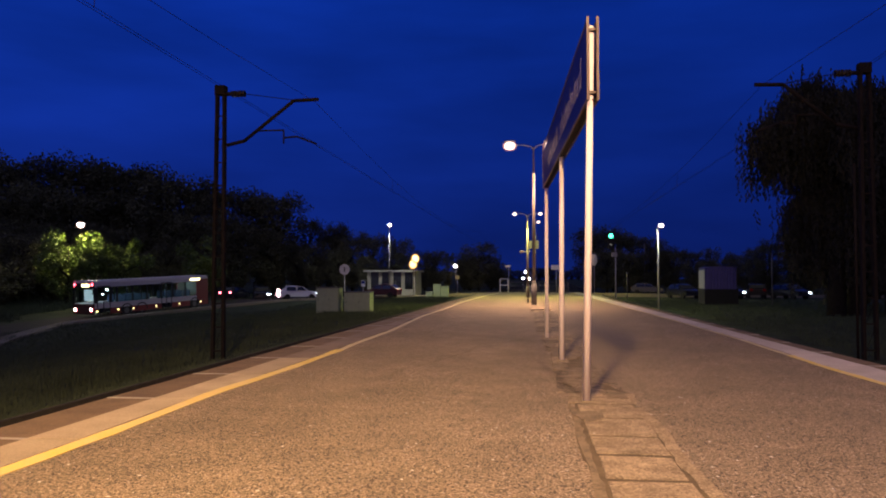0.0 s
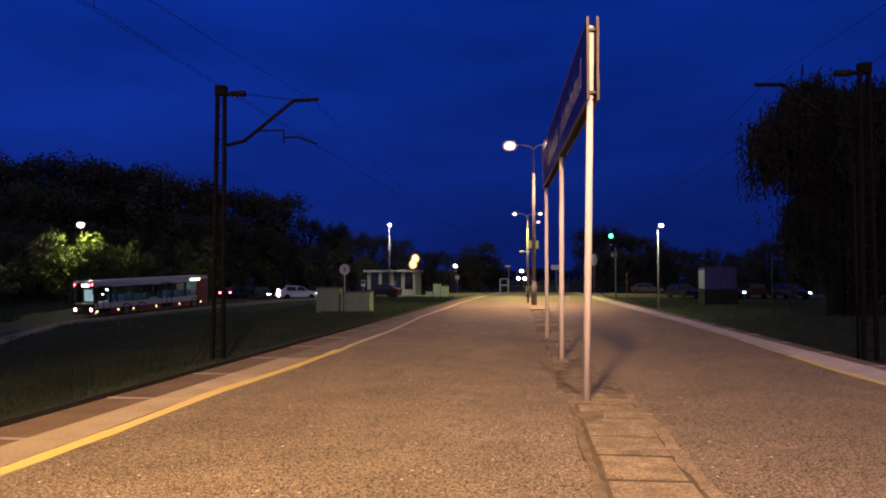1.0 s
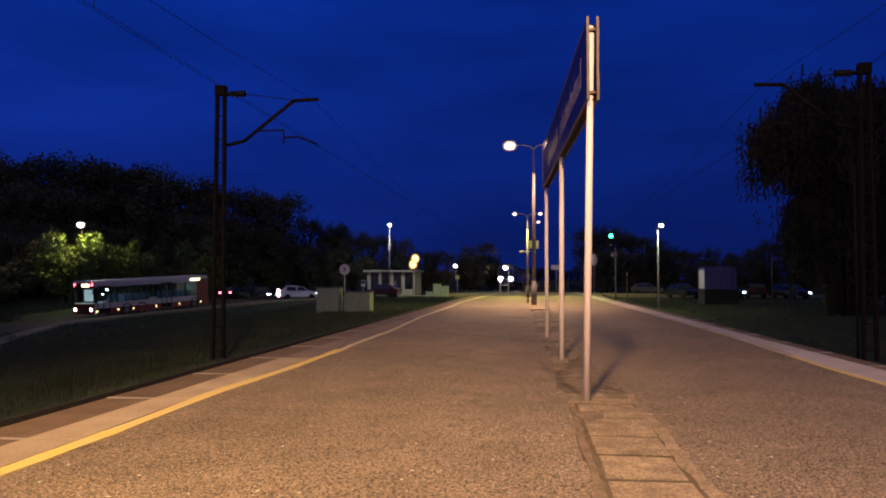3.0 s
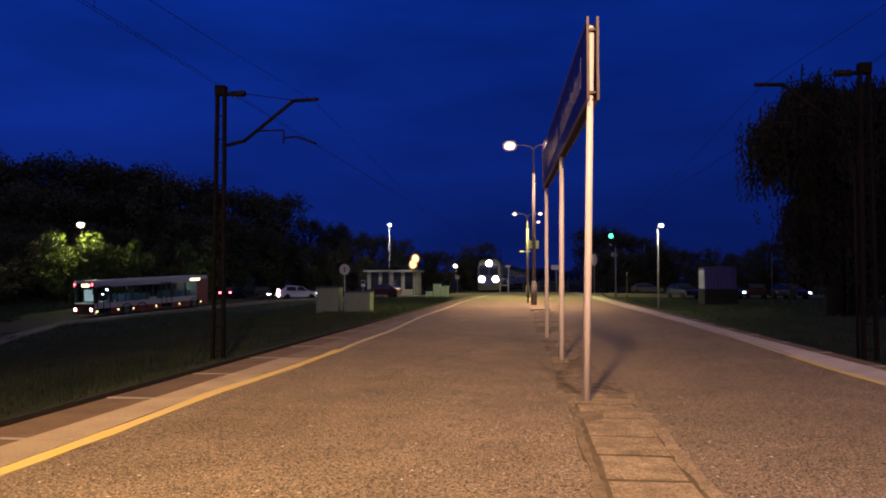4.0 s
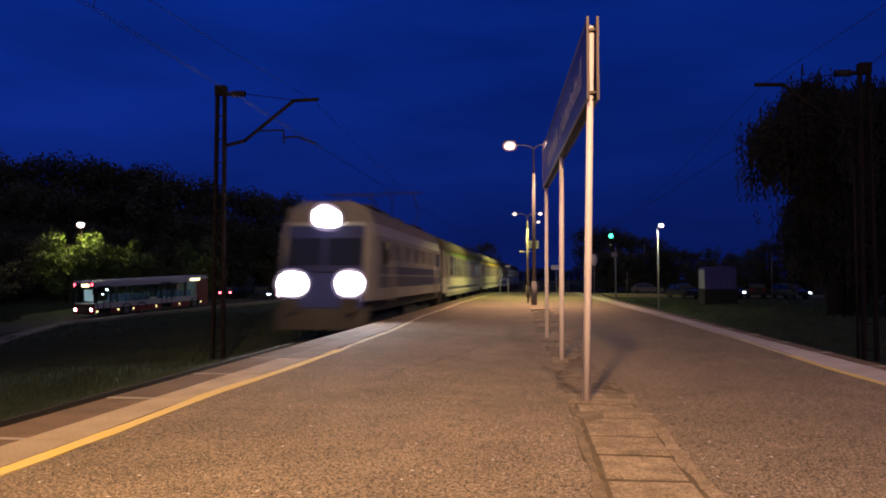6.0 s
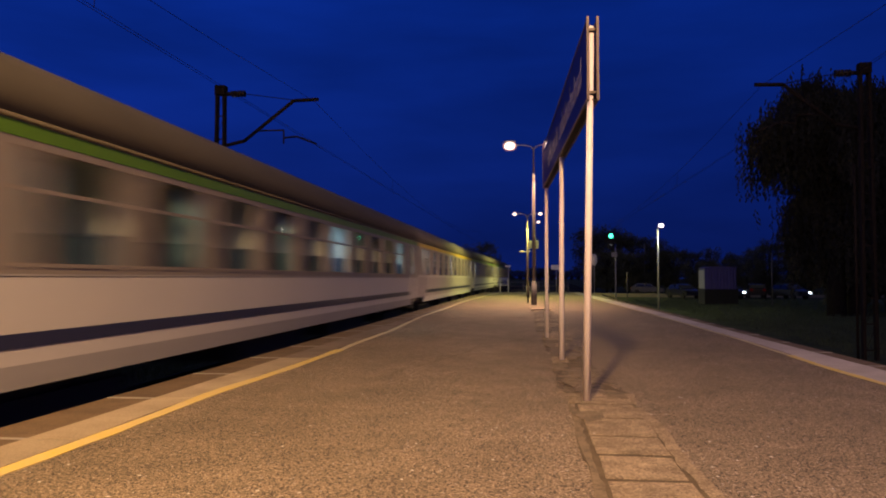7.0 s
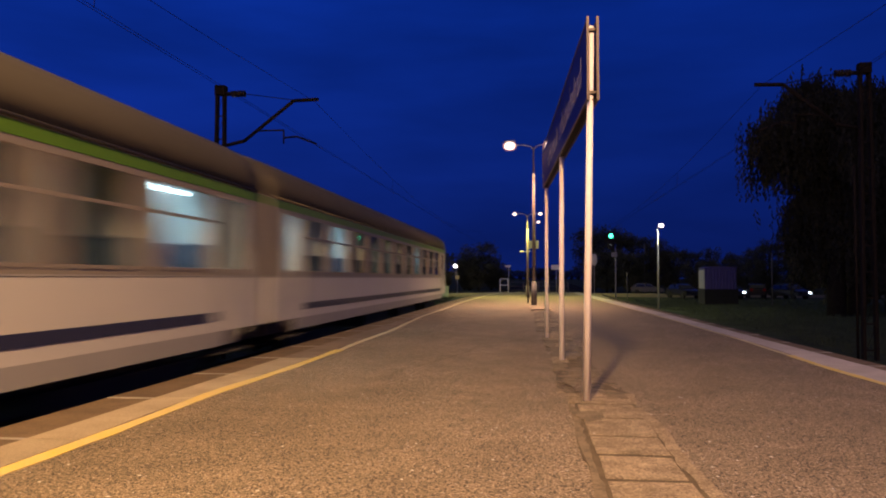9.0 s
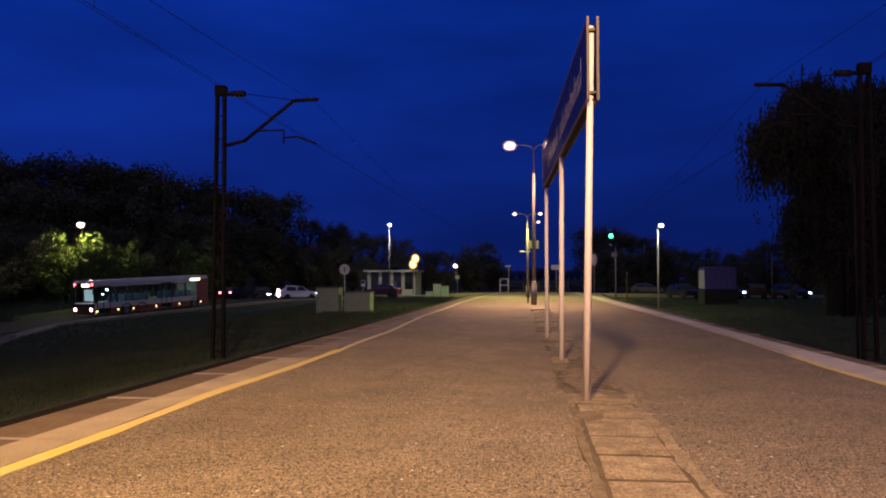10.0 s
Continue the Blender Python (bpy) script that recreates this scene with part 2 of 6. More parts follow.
CURTAIN = material("curtain_blue_cloth", (0.16, 0.30, 0.36), 0.9, vary=0.2, scale=3, fine=25)
SEAT = material("seat_cloth", (0.03, 0.05, 0.09), 0.9)
LOCO_BODY = material("loco_grey", (0.255, 0.248, 0.228), 0.45, vary=0.12, scale=1.2, fine=10, bump=0.04)
LOCO_BLUE = material("loco_navy", (0.018, 0.022, 0.085), 0.4, vary=0.1)
LOCO_ROOF = material("loco_roof", (0.14, 0.13, 0.12), 0.7, vary=0.25, scale=2, fine=12)
DARK_GLASS = material("dark_window_glass", (0.01, 0.012, 0.015), 0.06, vary=0.1, bump=0, spec=0.6)
PANE = glass("clear_pane")
HEADLIGHT = glow("headlight_glass", (1.0, 0.95, 1.0), 150.0)
WARM_TUBE = glow("warm_carriage_light", (1.0, 0.93, 0.90), 11.0)
TUBE = glow("carriage_light", (0.62, 0.90, 1.0), 12.0)
LAMP_SODIUM = glow("sodium_lamp_glass", (1.0, 0.84, 0.72), 6.0)
LAMP_WHITE = glow("white_lamp_glass", (1.0, 0.93, 0.90), 25.0)
HALO_HEAD = halo_shell("headlight_halo", (0.80, 0.62, 0.86), 1.1, 0.5)
HALO_SODIUM = halo_shell("sodium_halo", (1.0, 0.42, 0.30), 0.85)
HALO_WHITE = halo_shell("white_halo", (0.95, 0.55, 0.42), 0.7)
HALO_AMBER = halo_shell("amber_halo", (1.0, 0.45, 0.07), 0.9)
LAMP_AMBER = glow("amber_flood_glass", (1.0, 0.74, 0.26), 3.2)
SIGNAL_GREEN = glow("green_signal_glass", (0.05, 1.0, 0.55), 6.0)
RED_LIGHT = glow("red_light_glass", (1.0, 0.10, 0.14), 9.0)
RED_WHITE = glow("brake_light_glass", (1.0, 0.07, 0.10), 9.0)
MARKER = glow("amber_marker_glass", (1.0, 0.80, 0.30), 3.0)
CAR_LIGHT = glow("car_headlight_glass", (0.72, 0.86, 1.0), 12.0)
TAIL_GLARE = glow("tail_light_glare", (1.0, 0.62, 0.68), 6.0)
BUS_SIGN = glow("bus_display", (1.0, 0.82, 0.40), 4.0)
BUS_TUBE = glow("bus_light_tube", (0.70, 0.95, 1.0), 27.0)
WINDSCREEN_GLOW = glow("windscreen_glow", (0.62, 0.95, 0.95), 0.35)
BUS_WHITE = material("bus_white_paint", (0.46, 0.42, 0.42), 0.4, vary=0.06)
BUS_RED = material("bus_red_paint", (0.17, 0.014, 0.02), 0.4, vary=0.08)
CAR_WHITE = material("car_white_paint", (0.80, 0.80, 0.84), 0.3, vary=0.04, bump=0)
CAR_DARK = material("car_dark_paint", (0.012, 0.012, 0.014), 0.3, vary=0.1, bump=0)
CAR_GREY = material("car_grey_paint", (0.06, 0.06, 0.065), 0.3, vary=0.1, bump=0)
CAR_RED = material("car_red_paint", (0.05, 0.008, 0.008), 0.3, vary=0.1, bump=0)
BLUE_STEEL = material("blue_corrugated_steel", (0.085, 0.072, 0.23), 0.55, vary=0.15, scale=2, fine=20)


# ---- mesh helpers ----
def box(bm, x0, x1, y0, y1, z0, z1):
    v = [bm.verts.new(p) for p in ((x0, y0, z0), (x1, y0, z0), (x1, y1, z0), (x0, y1, z0), (x0, y0, z1), (x1, y0, z1), (x1, y1, z1), (x0, y1, z1))]
    for f in ((0, 3, 2, 1), (4, 5, 6, 7), (0, 1, 5, 4), (1, 2, 6, 5), (2, 3, 7, 6), (3, 0, 4, 7)):
        bm.faces.new([v[i] for i in f])
    return bm


def rod(bm, a, b, r0, r1=None, n=10, caps=True):
    a, b = Vector(a), Vector(b)
    r1 = r0 if r1 is None else r1
    q = (b - a).to_track_quat("Z", "Y")
    ring = []
    for p, r in ((a, r0), (b, r1)):
        ring.append([bm.verts.new(p + q @ Vector((r * math.cos(2 * math.pi * i / n), r * math.sin(2 * math.pi * i / n), 0))) for i in range(n)])
    for i in range(n):
        f = bm.faces.new((ring[0][i], ring[0][(i + 1) % n], ring[1][(i + 1) % n], ring[1][i]))
        f.smooth = True
    if caps:
        bm.faces.new(ring[0][::-1])
        bm.faces.new(ring[1])
    return bm


def pipe(bm, points, r, n=8):
    for a, b in zip(points, points[1:]):
        rod(bm, a, b, r, r, n)
    return bm


def ball(bm, c, rx, ry, rz, n=12, m=8):
    made = bmesh.ops.create_uvsphere(bm, u_segments=n, v_segments=m, radius=1)["verts"]
    for v in made:
        v.co = Vector((c[0] + v.co.x * rx, c[1] + v.co.y * ry, c[2] + v.co.z * rz))
    for v in made:
        for f in v.link_faces:
            f.smooth = True
    return bm


def loft(bm, sections, closed=True, caps=True):
    """Skins rings of equal length."""
    rings = [[bm.verts.new(p) for p in s] for s in sections]
    n = len(rings[0])
    for r0, r1 in zip(rings, rings[1:]):
        for i in range(n if closed else n - 1):
            j = (i + 1) % n
            bm.faces.new((r0[i], r0[j], r1[j], r1[i]))
    if caps and closed:
        bm.faces.new(rings[0][::-1])
        bm.faces.new(rings[-1])
    return bm


def mesh_of(name, bm, mat, bevel=0.0):
    if bevel:
        bmesh.ops.bevel(bm, geom=bm.edges[:], offset=bevel, segments=2, affect="EDGES", clamp_overlap=True)
    bmesh.ops.recalc_face_normals(bm, faces=bm.faces[:])
    me = bpy.data.meshes.new(name)
    bm.to_mesh(me)
    bm.free()
    me.materials.append(mat)
    return me


def part(name, bm, mat, parent=None, label="", bevel=0.0):
    ob = new(name, mesh_of(name, bm, mat, bevel))
    ob.parent = parent
    return tagged(ob, label) if label else ob


def thing(name, place, label, category, group="", kind="", turn=0.0):
    ob = new(name)
    ob.empty_display_size = 0.2
    ob.matrix_world = pose(*place, rz=turn)
    return tagged(ob, label, category, group, kind)


def B():
    return bmesh.new()


# ---- lie of the land ----
RAIL_TOP = -0.60


def bend(y):
    """Sideways shift of the tracks: straight, then a slow curve."""
    u = y - 45.0
    return 0.0 if u < 0 else (0.00054 * u * u / 2 if u < 40 else 0.432 + 0.0215 * (u - 40))


def left_track(y):
    return -6.1 + bend(y)


def right_track(y):
    return 6.55 + bend(y)


def land(x, y):
    """Height of the ground."""
    z = -0.95
    x = x - bend(y)
    dip = min(1.0, max(0.0, (36 - y) / 10.0)) * min(1.0, max(0.0, (-7.9 - x) / 0.8))
    z -= 0.33 * dip
    road = float(np.interp(y, (38, 50, 54, 66, 72, 86), (-2.2, -2.08, -2.0, -1.5, -1.2, -0.95)))
    if x < -10:
        t = min(1, (-x - 10) / 17.0)
        t = t * t * (3 - 2 * t)
        z += t * (road + 0.95)
    if x < -48:
        t = min(1, (-x - 48) / 60.0)
        z += 9.0 * t * t * (3 - 2 * t)
    return z


def make_ground():
    xs = list(np.concatenate([np.arange(-400, -60, 20), np.arange(-60, 40, 2.0), np.arange(40, 401, 20)]))
    ys = list(np.concatenate([np.arange(-60, 0, 15), np.arange(0, 120, 3.0), np.arange(120, 400, 20), np.arange(400, 1401, 100)]))
    verts = [(x, y, land(x, y) + 0.04 * noise.noise((x * 0.3, y * 0.3, 0))) for y in ys for x in xs]
    n = len(xs)
    faces = [(j * n + i, j * n + i + 1, (j + 1) * n + i + 1, (j + 1) * n + i) for j in range(len(ys) - 1) for i in range(n - 1)]
    me = bpy.data.meshes.new("ground")
    me.from_pydata(verts, [], faces)
    me.materials.append(GRASS_SOIL)
    me.polygons.foreach_set("use_smooth", [True] * len(me.polygons))
    tagged(new("ground", me), "dark rough grass ground beside the railway", "ground", kind="structure")


def strip(bm, fx0, fx1, z0, z1, ys):
    """A long slab between two edges that are functions of y."""
    secs = [[(fx0(y), y, z0), (fx1(y), y, z0), (fx1(y), y, z1), (fx0(y), y, z1)] for y in ys]
    return loft(bm, secs)


def ramp_to(points):
    xs, ys = [p[0] for p in points], [p[1] for p in points]
    return lambda y: float(np.interp(y, xs, ys))


P_END = 65.0
PYS = [-12, 0, 6, 7.8, 8.6, 9.1, 10, 11, 11.5, 12.5, 13, 14.5, 15, 16, 17.3, 20, 21.6, 23, 26, 29, 32, 33, 37, 40, 43, 46, 50, 55, 60, P_END]
edge_l = ramp_to([(-20, -4.46), (40, -4.46), (50, -4.40), (65, -4.25)])
line_l = ramp_to([(-20, -3.31), (6, -3.335), (7.8, -3.39), (8.6, -3.34), (10, -3.29), (12.5, -3.28), (14.5, -3.325), (17.3, -3.30), (20, -3.43), (23, -3.55), (32, -3.55), (37, -3.64), (46, -3.45), (65, -2.85)])
line_r = ramp_to([(-20, 4.05), (9.1, 4.04), (11, 3.98), (13, 4.06), (16, 4.11), (21.6, 4.05), (26, 3.97), (33, 3.77), (40, 3.62), (65, 3.15)])
edge_r = ramp_to([(-20, 5.03), (11.5, 5.01), (15, 4.95), (26, 4.86), (43, 4.6), (65, 4.1)])


def make_platform():
    bm = B()
    strip(bm, lambda y: line_l(y) - 0.1, lambda y: line_r(y) + 0.1, -0.95, 0.0, PYS)
    plat = tagged(part("platform", bm, ASPHALT), "worn brownish asphalt island platform with pale stone chips", "platform", kind="structure")
    bm = B()
    fade = random.Random(9)
    for k, (ya, yb, paint, look_of) in enumerate(((-12, 12.5, YELLOW, "worn yellow painted safety line"), (12.5, P_END, PALE_LINE, "safety line paled to cream for the light further off"))):
        if k:
            bm = B()
        ys = [ya + (yb - ya) * i / 60 for i in range(61)]
        rag = {y: (fade.uniform(-0.012, 0.012), fade.uniform(-0.012, 0.012)) for y in ys}
        strip(bm, lambda y: line_l(y) - 0.145 + 0.03 * k + rag[y][0], lambda y: line_l(y) + rag[y][1], 0.0, 0.006, ys)
        part("safety_line", bm, paint, plat, look_of)
        bm = B()
        strip(bm, lambda y: line_r(y) + rag[y][0], lambda y: line_r(y) + 0.10 - 0.04 * k + rag[y][1], 0.0, 0.006, ys)
        part("safety_line", bm, paint, plat, look_of)
    # cracks in the asphalt
    rnd = random.Random(2)
    for (xa, ya), (xb, yb), w in (((-1.84, 9.3), (-1.80, 10.0), 0.009), ((-1.66, 10.3), (-1.10, 12.5), 0.010), ((-1.10, 12.5), (-0.95, 14.6), 0.008), ((-1.23, 23.0), (-0.19, 23.46), 0.026)):
        bm = B()
        n = 16
        secs = []
        for k in range(n + 1):
            u = k / n
            x, y = xa + (xb - xa) * u + rnd.uniform(-0.03, 0.03), ya + (yb - ya) * u + rnd.uniform(-0.02, 0.02)
            q = w * rnd.uniform(0.5, 1.4)
            if abs(xb - xa) > abs(yb - ya):
                secs.append([(x, y - q, -0.01), (x, y + q, -0.01), (x, y + q, 0.003), (x, y - q, 0.003)])
            else:
                secs.append([(x - q, y, -0.01), (x + q, y, -0.01), (x + q, y, 0.003), (x - q, y, 0.003)])
        loft(bm, secs)
        part("crack", bm, SOIL, plat, "dark filled crack")
    for side, lo, hi in ((-1, edge_l, line_l), (1, line_r, edge_r)):
        bm = B()
        if side < 0:
            strip(bm, lambda y: edge_l(y) + 0.12, lambda y: line_l(y) - 0.102, -0.95, -0.03, PYS)
        else:
            strip(bm, lambda y: line_r(y) + 0.102, lambda y: edge_r(y) - 0.12, -0.95, -0.03, PYS)
        part("platform_wall", bm, EDGE_BROWN, plat)
        y = -11.0 + 0.75
        while y < P_END - 1.96:
            a, b, c = 0.012, 1.93, 0.0
            if side < 0:
                bm = B()
                loft(bm, [[(edge_l(v), v, -0.14), (edge_l(v) + 0.52, v, -0.14), (edge_l(v) + 0.52, v, -0.004), (edge_l(v), v, -0.010)] for v in (y + a, y + b)])
                part("edge_slab", bm, EDGE_BROWN, plat)
                bm = B()
                # paving is browner from y = 11 on
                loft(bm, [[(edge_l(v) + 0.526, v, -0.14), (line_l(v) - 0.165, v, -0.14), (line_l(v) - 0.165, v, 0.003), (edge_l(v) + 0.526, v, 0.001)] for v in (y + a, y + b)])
                part("edge_paving", bm, CONCRETE if y < 11 else MID_BROWN, plat)
                bm = B()
                box(bm, edge_l(y) + 0.02, edge_l(y) + 0.53, y - 0.045, y + 0.006, -0.05, 0.0)
                part("slab_joint", bm, JOINT, plat)
            else:
                bm = B()
                loft(bm, [[(line_r(v) + 0.115, v, -0.14), (edge_r(v) - 0.32, v, -0.14), (edge_r(v) - 0.32, v, 0.001), (line_r(v) + 0.115, v, 0.003)] for v in (y + a, y + b)])
                part("edge_paving", bm, PALE_CONCRETE, plat)
                bm = B()
                loft(bm, [[(edge_r(v) - 0.314, v, -0.14), (edge_r(v), v, -0.14), (edge_r(v), v, -0.010), (edge_r(v) - 0.314, v, -0.004)] for v in (y + a, y + b)])
                part("edge_slab", bm, EDGE_BROWN, plat)
                bm = B()
                box(bm, edge_r(y) - 0.33, edge_r(y) - 0.02, y - 0.045, y + 0.006, -0.05, 0.0)
                part("slab_joint", bm, JOINT, plat)
            y += 1.95
    return plat


def make_tracks():
    ys = [-60, -30, 0, 20, 40, 50, 60, 70, 85, 110, 150, 200, 280, 380, 500]
    for f, tag in ((left_track, "left"), (right_track, "right")):
        bm = B()
        loft(bm, [[(f(y) - 2.4, y, -1.05), (f(y) + 2.4, y, -1.05), (f(y) + 1.6, y, -0.84), (f(y) - 1.6, y, -0.84)] for y in ys])
        bed = tagged(part("track_bed", bm, BALLAST), "dark dirty ballast bed with rails and concrete sleepers", "railway track", kind="structure")
        for o in (-0.7175 - 0.036, 0.7175 + 0.036):
            bm = B()
            loft(bm, [[(f(y) + o - 0.036, y, -0.78), (f(y) + o + 0.036, y, -0.78), (f(y) + o + 0.036, y, RAIL_TOP), (f(y) + o - 0.036, y, RAIL_TOP)] for y in ys])
            part("rail", bm, RAIL, bed, "worn steel rail")
        bm = B()
        box(bm, -1.25, 1.25, -0.13, 0.13, -0.86, -0.775)
        me = mesh_of("sleeper", bm, SLEEPER)
        y = -40.0
        while y < 92:
            s = new("sleeper", me)
            s.parent = bed
            s.location = (f(y), y, 0)
            y += 0.62


# ---- station furniture ----
def make_name_board():
    """Station name board: two panels back to back on three posts."""
    posts = ((0.518, 7.60, 0.594), (0.41, 11.34, 0.432), (0.26, 15.41, 0.262))
    t = thing("station_name_board", (0, 0, 0), "long dark blue enamel station name board on three pale painted posts", "sign")
    for x, y, xt in posts:
        bm = B()
        rod(bm, (x, y, -0.02), (xt, y, 3.82), 0.040, 0.032, 22)
        rod(bm, (xt, y, 3.82), (xt, y, 3.84), 0.032, 0.022, 22)
        post = part("post", bm, POLE_PINK, t, "pale pinkish painted steel post")
        for z in (3.115, 3.765):
            bm = B()
            rod(bm, (xt, y, z), (xt, y, z + 0.045), 0.037, 0.037, 18)
            box(bm, xt - 0.045, xt + 0.045, y - 0.060, y - 0.045, z + 0.012, z + 0.034)
            part("clamp", bm, FRAME_BROWN, post, "dark metal clamp")
            for dx in (-0.030, 0.030):
                bm = B()
                rod(bm, (xt + dx, y - 0.075, z + 0.022), (xt + dx, y - 0.056, z + 0.022), 0.010, 0.010, 6)
                part("bolt", bm, FRAME_BROWN, post)
    a, b = Vector((0.602, 7.52, 0)), Vector((0.252, 15.70, 0))
    way = (b - a).normalized()
    side = Vector((way.y, -way.x, 0))
    up = lambda z: Vector((0, 0, z))

    rise = lambda e: 0.0115 * (e - a).dot(way)

    def bar(p, q, s0, s1, z0, z1, k=1.0):
        bm = B()
        return loft(bm, [[e + side * s0 + up(z0 + d), e + side * s1 + up(z0 + d), e + side * s1 + up(z1 + d * k), e + side * s0 + up(z1 + d * k)] for e, d in ((p, rise(p)), (q, rise(q)))])

    for s in (-1, 1):
        panel = part("panel", bar(a, b, s * 0.046, s * 0.052, 3.08, 3.87, 0.2), SIGN_BLUE, t, "dark blue enamel panel")
        for z0, z1 in ((3.055, 3.09), (3.86, 3.885)):
            part("frame", bar(a, b, s * 0.040, s * 0.060, z0 if z0 < 3.5 else z0, z1), FRAME_BROWN, t, "bronze-coloured edge frame")
        for p in (a, b):
            part("frame", bar(p - way * 0.03, p + way * 0.02, s * 0.038, s * 0.062, 3.05, 3.905), FRAME_BROWN, t, "bronze-coloured end frame")
        # lettering too skewed to read: pale upright bars
        u, k = 0.62, 0
        while u < 6.4:
            bm = B()
            w = (0.05, 0.04, 0.06, 0.045)[k % 4]
            h = (0.34, 0.22, 0.22, 0.23, 0.33, 0.21, 0.22)[k % 7]
            q = a + way * u
            loft(bm, [[e + side * s * 0.0525 + up(3.33), e + side * s * 0.0565 + up(3.33), e + side * s * 0.0565 + up(3.33 + h), e + side * s * 0.0525 + up(3.33 + h)] for e in (q, q + way * w)])
            if k % 2 == 0:
                z = 3.33 + (h - 0.07 if k % 4 else 0.0)
                loft(bm, [[e + side * s * 0.0525 + up(z), e + side * s * 0.0565 + up(z), e + side * s * 0.0565 + up(z + 0.06), e + side * s * 0.0525 + up(z + 0.06)] for e in (q + way * w, q + way * (w + 0.14))])
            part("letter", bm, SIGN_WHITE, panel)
            u += w + (0.14 if k % 2 == 0 else 0.12)
            k += 1
            if k % 17 == 0:
                u += 0.35
    # black plate paints in the shade between the panels
    part("gap_shade", bar(a + way * 0.05, b - way * 0.05, -0.038, 0.038, 3.06, 3.075), BLACK, t, "black plate for the shaded gap under the panels")


def make_lamp_post(x, y, top, reach=0.8, arms=((-1, 1.0), (1, 1.0)), halo=HALO_SODIUM, colour=SODIUM, watts=900, size=1.0, base=0.0, across=1.0):
    t = thing("platform_lamp", (x, y, base), "grey tapered steel lamp post with lit lantern arms", "street lamp", "platform lamps")
    h = top - base
    bm = B()
    rod(bm, (0, 0, 0), (0, 0, h * 0.14), 0.13, 0.13, 16)
    rod(bm, (0, 0, h * 0.14), (0, 0, h * 0.83), 0.080, 0.068, 16)
    rod(bm, (0, 0, h * 0.83), (0, 0, h), 0.048, 0.032, 14)
    rod(bm, (0, 0, h * 0.135), (0, 0, h * 0.15), 0.135, 0.10, 16)
    part("pole", bm, SHAFT, t, "grey stepped steel pole")
    for s, k in arms:
        out = s * reach * k
        bm = B()
        pipe(bm, [(0, 0, h - 0.15), (s * 0.12, 0, h + 0.02), (out * 0.43, 0, h + 0.09), (out - s * 0.2, 0, h + 0.10)], 0.026)
        arm = part("arm", bm, LAMP_PAINT, t)
        bm = B()
        ball(bm, (out, 0.02, h + 0.06 + 0.22 * size), 0.30 * size, 0.17 * size, 0.05 * size, 16, 8)
        part("lantern", bm, LAMP_PAINT, arm, "grey lantern housing")
        bm = B()
        ball(bm, (out, 0, h + 0.06), 0.25 * size, 0.17 * size, 0.17 * size, 24, 14)
        part("bulb", bm, LAMP_SODIUM, arm, "glaring lamp bulb")
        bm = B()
        # added glowing shell: the lamp's warm halo made as a shape
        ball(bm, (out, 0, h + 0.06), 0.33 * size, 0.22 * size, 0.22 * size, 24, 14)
        part("halo", bm, halo, arm, "warm halo shell round the bulb").visible_shadow = False
        if y < 0:
            lamp("platform_light", (x + out, y, top - 0.26), watts * (2.0 if s < 0 else 0.78), colour if s < 0 else (1.0, 0.64, 0.52), 0.25, cone=168, blend=0.9, across=0.22, tilt=12 if s < 0 else -3, throw=42)
        else:
            lamp("platform_light", (x + out, y, top - 0.26), watts, colour, 0.15, blend=0.5, across=across)
    return t


